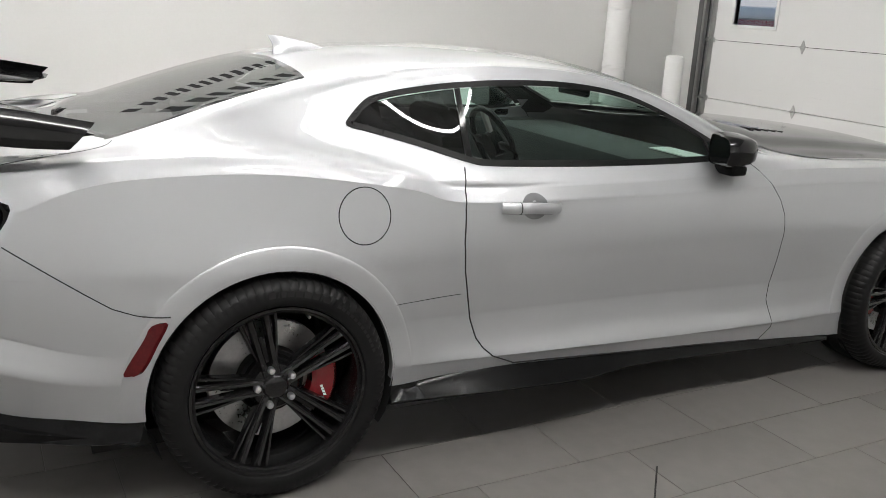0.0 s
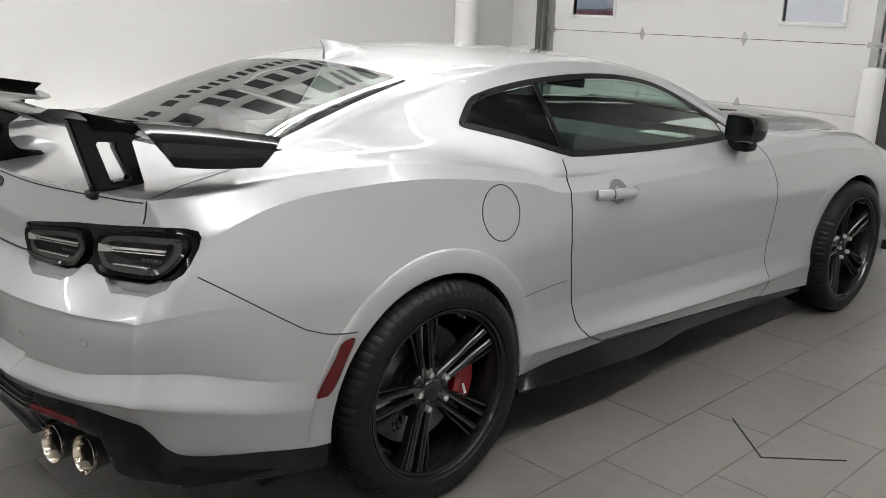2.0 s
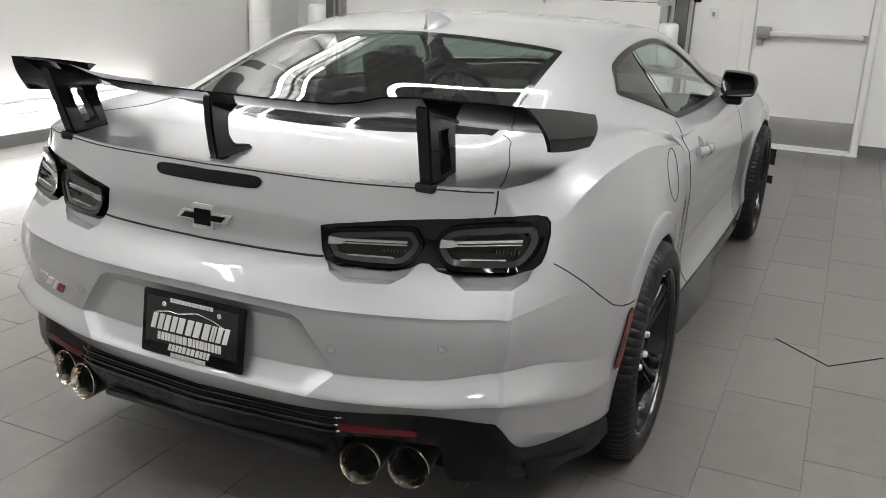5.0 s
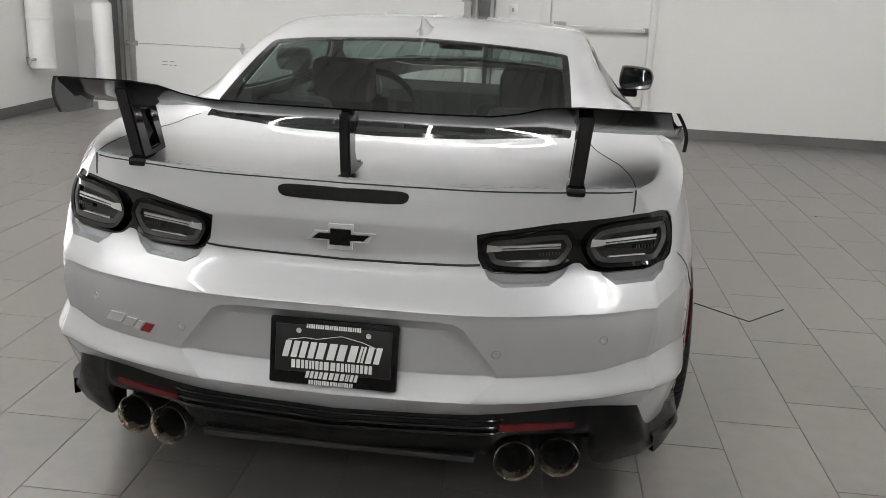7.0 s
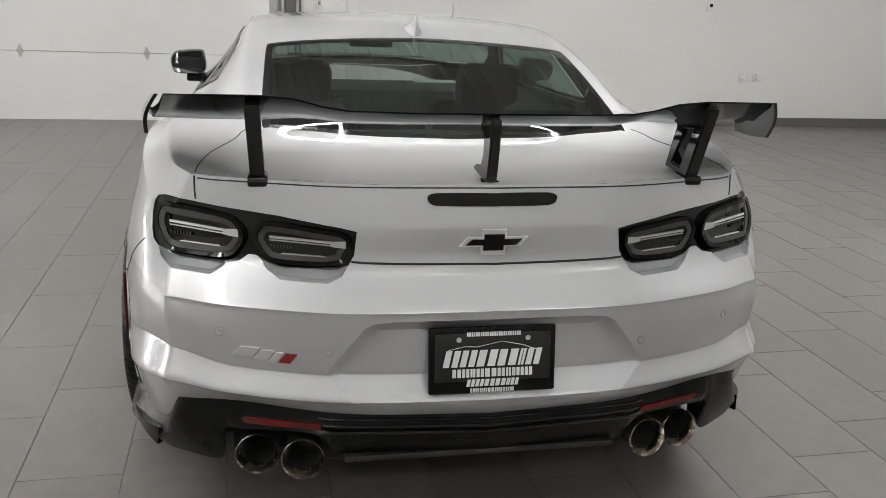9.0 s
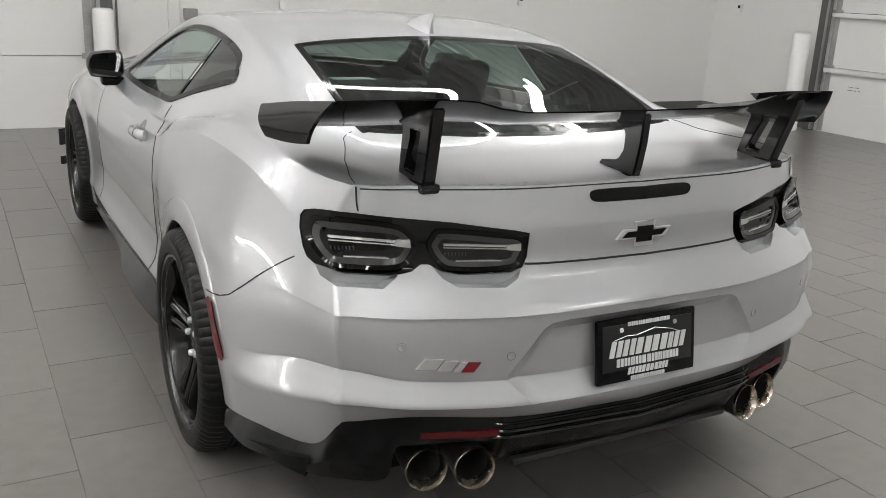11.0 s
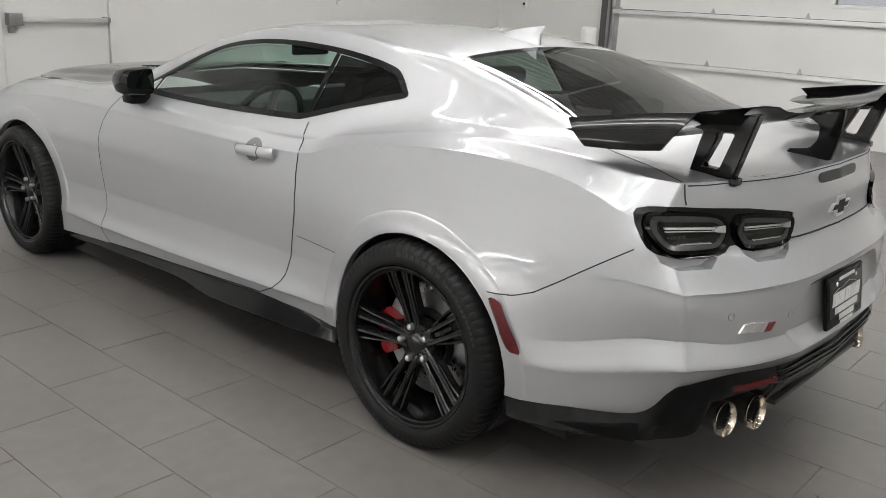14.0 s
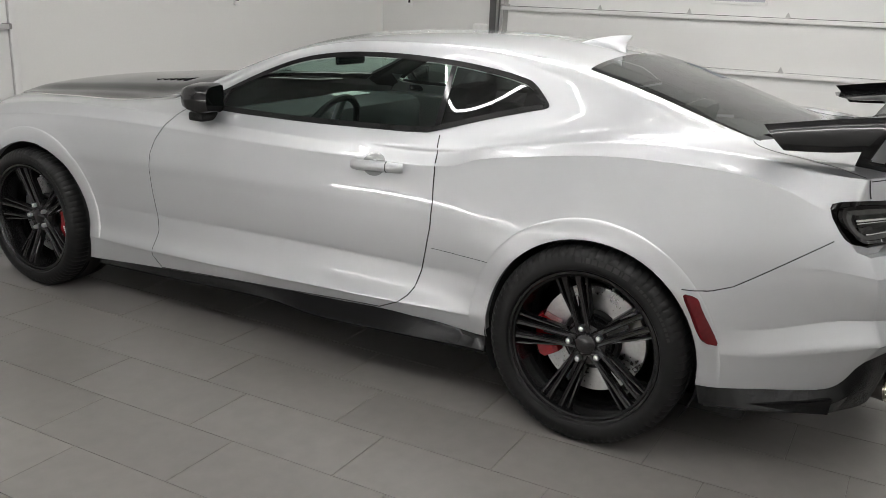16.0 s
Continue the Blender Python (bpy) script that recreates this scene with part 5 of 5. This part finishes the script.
# ---- mirrors, handles, aerial fin ----
for s in (1, -1):
    mirror = new("door_mirror")
    mirror.parent = car
    mirror["label"] = "gloss black door mirror"
    bm = bmesh.new()
    rows = []
    for y, k in ((1.64, .90), (1.66, 1.0), (1.70, 1.0), (1.75, .93), (1.79, .72), (1.815, .40)):
        row = []
        for x, z in rounded([(.812, .956), (.803, .985), (.809, 1.045), (.828, 1.062), (.925, 1.058), (.955, 1.042), (.966, 1.01), (.957, .970), (.940, .952), (.86, .944), (.828, .945)], 3):
            cx, cz = .885, .997
            row.append(bm.verts.new((s * (cx + (x - cx) * k), y + (x - .88) * -.25, cz + (z - cz) * k)))
        rows.append(row)
    for a, b in zip(rows, rows[1:]):
        for k in range(len(a)):
            bm.faces.new((a[k], a[(k + 1) % len(a)], b[(k + 1) % len(b)], b[k]))
    bm.faces.new(rows[-1])
    part("mirror_shell", bm, GLOSS_BLACK, mirror)
    bm = bmesh.new()
    row = []
    for x, z in rounded([(.818, .960), (.810, .985), (.815, 1.042), (.832, 1.055), (.922, 1.051), (.950, 1.037), (.959, 1.01), (.951, .974), (.935, .958), (.862, .951), (.83, .952)], 3):
        row.append(bm.verts.new((s * x, 1.645 + (x - .88) * -.25, z)))
    bm.faces.new(row)
    part("mirror_glass", bm, MIRROR, mirror, "mirror glass, darkened for what it reflects")
    bm = bmesh.new()
    box(bm, *sorted((s * .80, s * .90)), 1.70, 1.78, .905, .945, 0.012)
    part("mirror_foot", bm, SATIN_BLACK, mirror)
    d = doors[0 if s > 0 else 1]
    base, n = onto("side", .855, .835)
    handle = new("door_handle")
    handle.parent = d
    bm = bmesh.new()
    path = [Vector((s * (base.x + o), y, z)) for y, z, o in ((.742, .840, .012), (.775, .840, .030), (.85, .838, .036), (.92, .832, .030), (.962, .828, .008))]
    sweep(bm, crom(path, 5), 0.013, 12, False, 1.5)
    part("handle_grip", bm, SILVER, handle)
    bm = bmesh.new()
    sweep(bm, [Vector((s * (base.x + .034), .795 + .003 * k, .8395)) for k in range(2)], 0.0136, 12, False, 1.5)
    part("handle_joint", bm, GAP_BLACK, handle)
    # No recess: a thin disc carries the handle cup's shade in its colour.
    bm = bmesh.new()
    for v in lathe(bm, [(0.0015, 0.0), (0.0012, .03), (.001, .044)], 28, "x"):
        pass
    for v in bm.verts:
        q, _ = onto("side", .872 + v.co.y * 1.15, .836 + v.co.z * .95)
        v.co = Vector((s * (q.x + .0022), .872 + v.co.y * 1.15, .836 + v.co.z * .95))
    part("cup_shade_disc", bm, CUP_GREY, handle, "thin disc behind the handle, darkened for the cup's shade")
bm = bmesh.new()
rows = []
for y, h, w in ((.252, .074, .005), (.262, .071, .010), (.285, .064, .015), (.32, .053, .019), (.36, .039, .021), (.40, .024, .020), (.43, .012, .016), (.452, .001, .005)):
    z = at_station(CROWN, y)[1] - .003
    rows.append([bm.verts.new((x, y, z + dz)) for x, dz in ((-w * 1.9, 0), (-w * 1.3, h * .10), (-w * .5, h * .55), (-w * .22, h * .93), (0, h), (w * .22, h * .93), (w * .5, h * .55), (w * 1.3, h * .10), (w * 1.9, 0))])
rows.insert(0, [bm.verts.new((v.co.x * 1.5, .262 - .030 * (1 - abs(v.co.z - rows[0][4].co.z) / .074) ** 2 - (.012 if k in (0, 8) else 0), v.co.z)) for k, v in enumerate(rows[0])])
for a, b in zip(rows, rows[1:]):
    for k in range(8):
        bm.faces.new((a[k], b[k], b[k + 1], a[k + 1]))
bm.faces.new(rows[0])
part("aerial_fin", bm, SILVER, car, "silver shark-fin aerial")
# dive planes at the front corners
for s in (1, -1):
    for z, h in ((.36, .10), (.24, .05)):
        bm = bmesh.new()
        rows = [[bm.verts.new((s * x, y, z + dz)) for dz in (0, h)] for x, y in ((.84, 3.36), (.925, 3.33), (.965, 3.30), (.955, 3.295), (.92, 3.32), (.84, 3.34))]
        for a, b in zip(rows, rows[1:] + rows[:1]):
            bm.faces.new((a[0], b[0], b[1], a[1]))
        bm.faces.new([r[1] for r in rows])
        bm.faces.new([r[0] for r in rows][::-1])
        part("dive_plane", bm, GLOSS_BLACK, car, smooth=False)

# ---- cabin ----
bm = bmesh.new()
box(bm, -.74, .74, -.15, 2.0, .24, .27)
part("cabin_floor", bm, LINER, car, smooth=False)
bm = bmesh.new()
box(bm, -.70, .70, 1.62, 2.02, .55, .90, 0.05)
part("dashboard", bm, LINER, car, "dark grey dashboard")
bm = bmesh.new()
box(bm, -.10, .10, .35, 1.65, .27, .60, 0.03)
part("centre_console", bm, LINER, car)
bm = bmesh.new()
box(bm, -.60, .60, -.42, .02, .90, .955, 0.02)
part("parcel_shelf", bm, LINER, car)
for s in (1, -1):
    bm = bmesh.new()
    box(bm, *sorted((s * .70, s * .80)), .55, 1.9, .30, .90, 0.02)
    part("door_card", bm, LINER, car)
    for row, y, h, back in (("front_seat", .95, 1.05, .20), ("rear_seat", .22, .98, .16)):
        seat = new(row)
        seat.parent = car
        bm = bmesh.new()
        box(bm, *sorted((s * .14, s * .64)), y - .02, y + .48, .34, .52, 0.05)
        part("seat_cushion", bm, SEAT, seat)
        bm = bmesh.new()
        vs = box(bm, *sorted((s * .15, s * .63)), y - .10, y + .05, .45, h - .10, 0.05)
        for v in vs:
            v.co.y -= (v.co.z - .45) * .28
        part("seat_back", bm, SEAT, seat)
        bm = bmesh.new()
        vs = box(bm, *sorted((s * .26, s * .52)), y - .10, y + .02, h - .13, h + .06, 0.04)
        for v in vs:
            v.co.y -= (v.co.z - .45) * .28
        part("headrest", bm, SEAT, seat)
steer = new("steering_wheel")
steer.parent = car
m = pose(-.38, 1.45, .83, -65, 0, 0)
bm = bmesh.new()
sweep(bm, [m @ Vector((.18 * math.cos(a), .18 * math.sin(a), 0)) for a in (2 * math.pi * k / 32 for k in range(32))], 0.016, 8, True)
part("wheel_ring", bm, TRIM_BLACK, steer)
bm = bmesh.new()
lathe(bm, [(-.03, 0), (-.03, .06), (.02, .07), (.03, 0)], 20, "z")
bmesh.ops.transform(bm, matrix=m, verts=bm.verts)
part("wheel_hub", bm, TRIM_BLACK, steer)
for a in (0, 180, 270):
    bm = bmesh.new()
    box(bm, .05, .18, -.018, .018, -.01, .01, 0.004)
    bmesh.ops.transform(bm, matrix=m @ pose(0, 0, 0, 0, 0, a), verts=bm.verts)
    part("wheel_spoke", bm, CHROME if a == 270 else TRIM_BLACK, steer)
bm = bmesh.new()
box(bm, -.11, .11, 1.60, 1.625, 1.10, 1.16, 0.012)
part("cabin_mirror", bm, TRIM_BLACK, car)
bm = bmesh.new()
vs = box(bm, .27, .50, 1.84, 1.95, .905, .909)
part("paper_sheet", bm, PLATE_WHITE, car, "white paper sheet on the dashboard", smooth=False)


# ---- wheels ----
def wheel(m, r, width, caliper):
    w = new("wheel")
    w.parent, w.matrix_basis = car, m
    h = width / 2
    bm = bmesh.new()
    steps = 320
    prof = [(-h + .03, .243), (-h + .004, .262), (-h - .002, .288), (-h + .006, r - .026), (-h + .022, r - .010), (-h + .045, r - .003), (-h + .085, r - .001), (-h + .087, r - .008), (-h + .097, r - .008), (-h + .099, r), (-.052, r), (-.05, r - .008), (-.04, r - .008), (-.038, r), (.038, r), (.04, r - .008), (.05, r - .008), (.052, r), (h - .099, r), (h - .097, r - .008), (h - .087, r - .008), (h - .085, r - .001), (h - .045, r - .003), (h - .022, r - .010), (h - .006, r - .026), (h + .001, .290), (h - .001, .276), (h - .004, .268), (h - .012, .2635), (h - .02, .243)]
    rings = lathe(bm, prof, steps)
    for ring_no, (a, q) in enumerate(prof):
        if abs(a) > h - .09 and q > r - .03:
            for k in range(steps):
                if k % 4 == 0:
                    v = rings[ring_no][k]
                    f = 1 - .003 / q
                    v.co.y, v.co.z = v.co.y * f, v.co.z * f
    tyre = part("tyre", bm, RUBBER, w, "wide low-profile black tyre")
    for k0, widths in ((62, [.020, .006, .020, .020, .020, .018, .014, .006, .020]), (18, [.012] * 12)):
        a = k0
        for wd in widths:
            r0, r1 = (.295, .313) if k0 > 40 else (.297, .306)
            da = math.degrees(wd / .30)
            bm = bmesh.new()
            vs = [bm.verts.new((xx, rr * math.cos(radians(g)), rr * math.sin(radians(g)))) for rr, xx in ((r0, h + .0012), (r1, h + .0002)) for g in (a, a + da)]
            bm.faces.new((vs[0], vs[1], vs[3], vs[2]))
            part("sidewall_mark", bm, RUBBER_MARK, tyre, "raised bar", smooth=False)
            a += da + 1.0
    bm = bmesh.new()
    lathe(bm, [(h - .022, .2625), (h - .012, .264), (h - .008, .262), (h - .009, .254), (h - .018, .249), (h - .045, .243), (h - .07, .236), (0, .228), (-h + .01, .236), (-h, .25)], 72)
    part("rim", bm, WHEEL_BLACK, w, "gloss black rim")
    xh, xr = h - .058, h - .024
    for k in range(5):
        for s, thin in ((-1, False), (1, False), (-1, True), (1, True)):
            bm = bmesh.new()
            rows = []
            bar = ((.030, .015, .013, xh, .030), (.075, .0175, .0105, xh + .004, .028), (.15, .0205, .0095, xh + .014, .026), (.215, .0235, .0105, xr - .008, .024), (.246, .0250, .0125, xr - .004, .022), (.257, .0250, .0085, xr - .008, .022))
            rib = ((.070, .026, .0045, xh - .008, .022), (.12, .0345, .0048, xh + .000, .022), (.18, .0440, .0052, xr - .018, .022), (.243, .0540, .0062, xr - .010, .022), (.256, .0555, .0048, xr - .012, .022))
            for rr, off, wd, xx, dp in rib if thin else bar:
                cy0, cy1 = s * off - wd, s * off + wd
                c = wd * .35
                rows.append([bm.verts.new(p) for p in ((xx - dp, cy0 - .002, rr), (xx - .005, cy0, rr), (xx, cy0 + c, rr), (xx - (.001 if thin else .003), s * off, rr), (xx, cy1 - c, rr), (xx - .005, cy1, rr), (xx - dp, cy1 + .002, rr))])
            for a, b in zip(rows, rows[1:]):
                for q in range(6):
                    bm.faces.new((a[q], a[q + 1], b[q + 1], b[q]))
                bm.faces.new((a[6], a[0], b[0], b[6]))
            bm.faces.new(rows[-1])
            bmesh.ops.recalc_face_normals(bm, faces=bm.faces)
            ob = part("spoke_rib" if thin else "spoke", bm, WHEEL_BLACK, w, smooth=False)
            ob.matrix_basis = pose(0, 0, 0, 105 - 90 + 72 * k)
        bm = bmesh.new()
        rows = []
        for rr, wd, xx in ((.06, .012, xh - .016), (.11, .011, xh - .014), (.16, .008, xh - .014)):
            rows.append([bm.verts.new(p) for p in ((xx - .02, -wd, rr), (xx, -wd * .6, rr), (xx, wd * .6, rr), (xx - .02, wd, rr))])
        for a, b in zip(rows, rows[1:]):
            for q in range(3):
                bm.faces.new((a[q], a[q + 1], b[q + 1], b[q]))
        bmesh.ops.recalc_face_normals(bm, faces=bm.faces)
        ob = part("spoke_web", bm, WHEEL_BLACK, w, smooth=False)
        ob.matrix_basis = pose(0, 0, 0, 105 - 90 + 72 * k)
    bm = bmesh.new()
    lathe(bm, [(xh - .05, .085), (xh - .02, .080), (xh - .004, .068), (xh - .002, .040), (xh + .006, .036), (xh + .010, .030), (xh + .011, 0)], 40)
    part("hub_cap", bm, WHEEL_BLACK, w)
    for k in range(5):
        a = radians(106 + 72 * k)
        bm = bmesh.new()
        lathe(bm, [(xh - .006, .0105), (xh + .012, .0105), (xh + .017, .0085), (xh + .019, 0)], 12, "x", (0, .057 * math.cos(a), .057 * math.sin(a)))
        part("wheel_nut", bm, CHROME, w, "bright steel wheel nut")
    bm = bmesh.new()
    lathe(bm, [(h - .125, .09), (h - .122, .185), (h - .155, .185), (h - .155, .09)], 60)
    part("brake_disc", bm, DISC, w, "grey steel brake disc")
    bm = bmesh.new()
    lathe(bm, [(h - .12, .0), (h - .115, .08), (h - .10, .098), (h - .125, .105)], 40)
    part("disc_bell", bm, SOOT_SHADE, w)
    bm = bmesh.new()
    n = 10
    rows = []
    for k in range(n + 1):
        t = radians(caliper - 25 + 50 * k / n)
        e = 1 if 0 < k < n else .75
        rows.append([bm.verts.new((x, rr * math.cos(t), rr * math.sin(t))) for rr, x in ((.118, h - .12), (.122, h - .088), (.135, h - .080), (.135 + .055 * e, h - .082), (.135 + .068 * e, h - .095), (.135 + .068 * e, h - .17))])
    for a, b in zip(rows, rows[1:]):
        for q in range(5):
            bm.faces.new((a[q], a[q + 1], b[q + 1], b[q]))
    bm.faces.new(rows[0])
    bm.faces.new(rows[-1][::-1])
    bmesh.ops.recalc_face_normals(bm, faces=bm.faces)
    cal = part("brake_caliper", bm, RED_PAINT, w, "red brake caliper")
    bm = bmesh.new()
    t = radians(caliper - 12)
    letters(bm, -.022, -.004, [.007] * 4, .008, .003, .002, 0, .002)
    part("caliper_mark", bm, PLATE_WHITE, cal, smooth=False).matrix_basis = Matrix.Translation((h - .079, .163 * math.cos(t), .163 * math.sin(t))) @ pose(0, 0, 0, 0, 0, 90) @ pose(0, 0, 0, 0, 70, 0)
    bm = bmesh.new()
    lathe(bm, [(h - .05, .004), (h - .022, .004), (h - .02, 0)], 8, "x", (0, .235 * math.cos(radians(68)), .235 * math.sin(radians(68))))
    part("valve", bm, CHROME, w)


wheel(pose(.801, 0, .343), .345, .31, -5)
wheel(pose(-.801, 0, .343, 0, 0, 180), .345, .31, 185)
wheel(pose(.803, 2.811, .336), .338, .29, 185)
wheel(pose(-.803, 2.811, .336, 0, 0, 180), .338, .29, -5)

# ---- floor tiles: 0.3 x 0.6 m planks in a third-offset bond; the nearest are pieces of their own ----
TW, TL = .2972, .600
rest = bmesh.new()
turn_floor = radians(0.9)
ROTATE = Matrix.Translation((.838, -.55, 0)) @ Matrix.Rotation(turn_floor, 4, "Z")


def tile_bm(bm, m, w, l):
    g = 0.0009
    vs = [bm.verts.new(m @ Vector(p)) for p in ((g, g, -.006), (w - g, g, -.006), (w - g, l - g, -.006), (g, l - g, -.006), (g + .0007, g + .0007, 0), (w - g - .0007, g + .0007, 0), (w - g - .0007, l - g - .0007, 0), (g + .0007, l - g - .0007, 0))]
    for q in ((4, 5, 6, 7), (0, 1, 5, 4), (1, 2, 6, 5), (2, 3, 7, 6), (3, 0, 4, 7)):
        bm.faces.new([vs[k] for k in q])


one = bmesh.new()
tile_bm(one, Matrix.Identity(4), TW, TL)
tile_mesh = bpy.data.meshes.new("tile")
one.to_mesh(tile_mesh)
one.free()
tile_mesh.materials.append(TILE)
for i in range(-20, 23):
    for j in range(-17, 14):
        y = .55 + .385 + .2 * ((i + 6) % 3) + TL * j - .6
        m = ROTATE @ Matrix.Translation((TW * i, y, 0))
        c = m @ Vector((TW / 2, TL / 2, 0))
        if not (X0 - .2 < c.x < X1 + .2 and Y0 - .3 < c.y < Y1 + .3):
            continue
        m = Matrix.Translation((0, 0, random.uniform(-.0003, .0003))) @ m
        if -3.3 < c.x < 3.6 and -2.4 < c.y < 4.9:
            ob = new("tile", tile_mesh)
            ob.parent, ob.matrix_basis = floor, m
        else:
            tile_bm(rest, m, TW, TL)
field = part("tile_field", rest, TILE, floor, smooth=False)
field["kind"] = "stuff"
bm = bmesh.new()
for a, b in (((1.235, 1.215), (1.452, 1.018)), ((1.452, 1.018), (1.652, 1.225))):
    sweep(bm, [Vector((*a, .001)), Vector((*b, .001))], .0032, 5)
tagged(part("floor_scratch", bm, GAP_BLACK), "thin dark V-shaped edge strip on the floor", "floor mark")
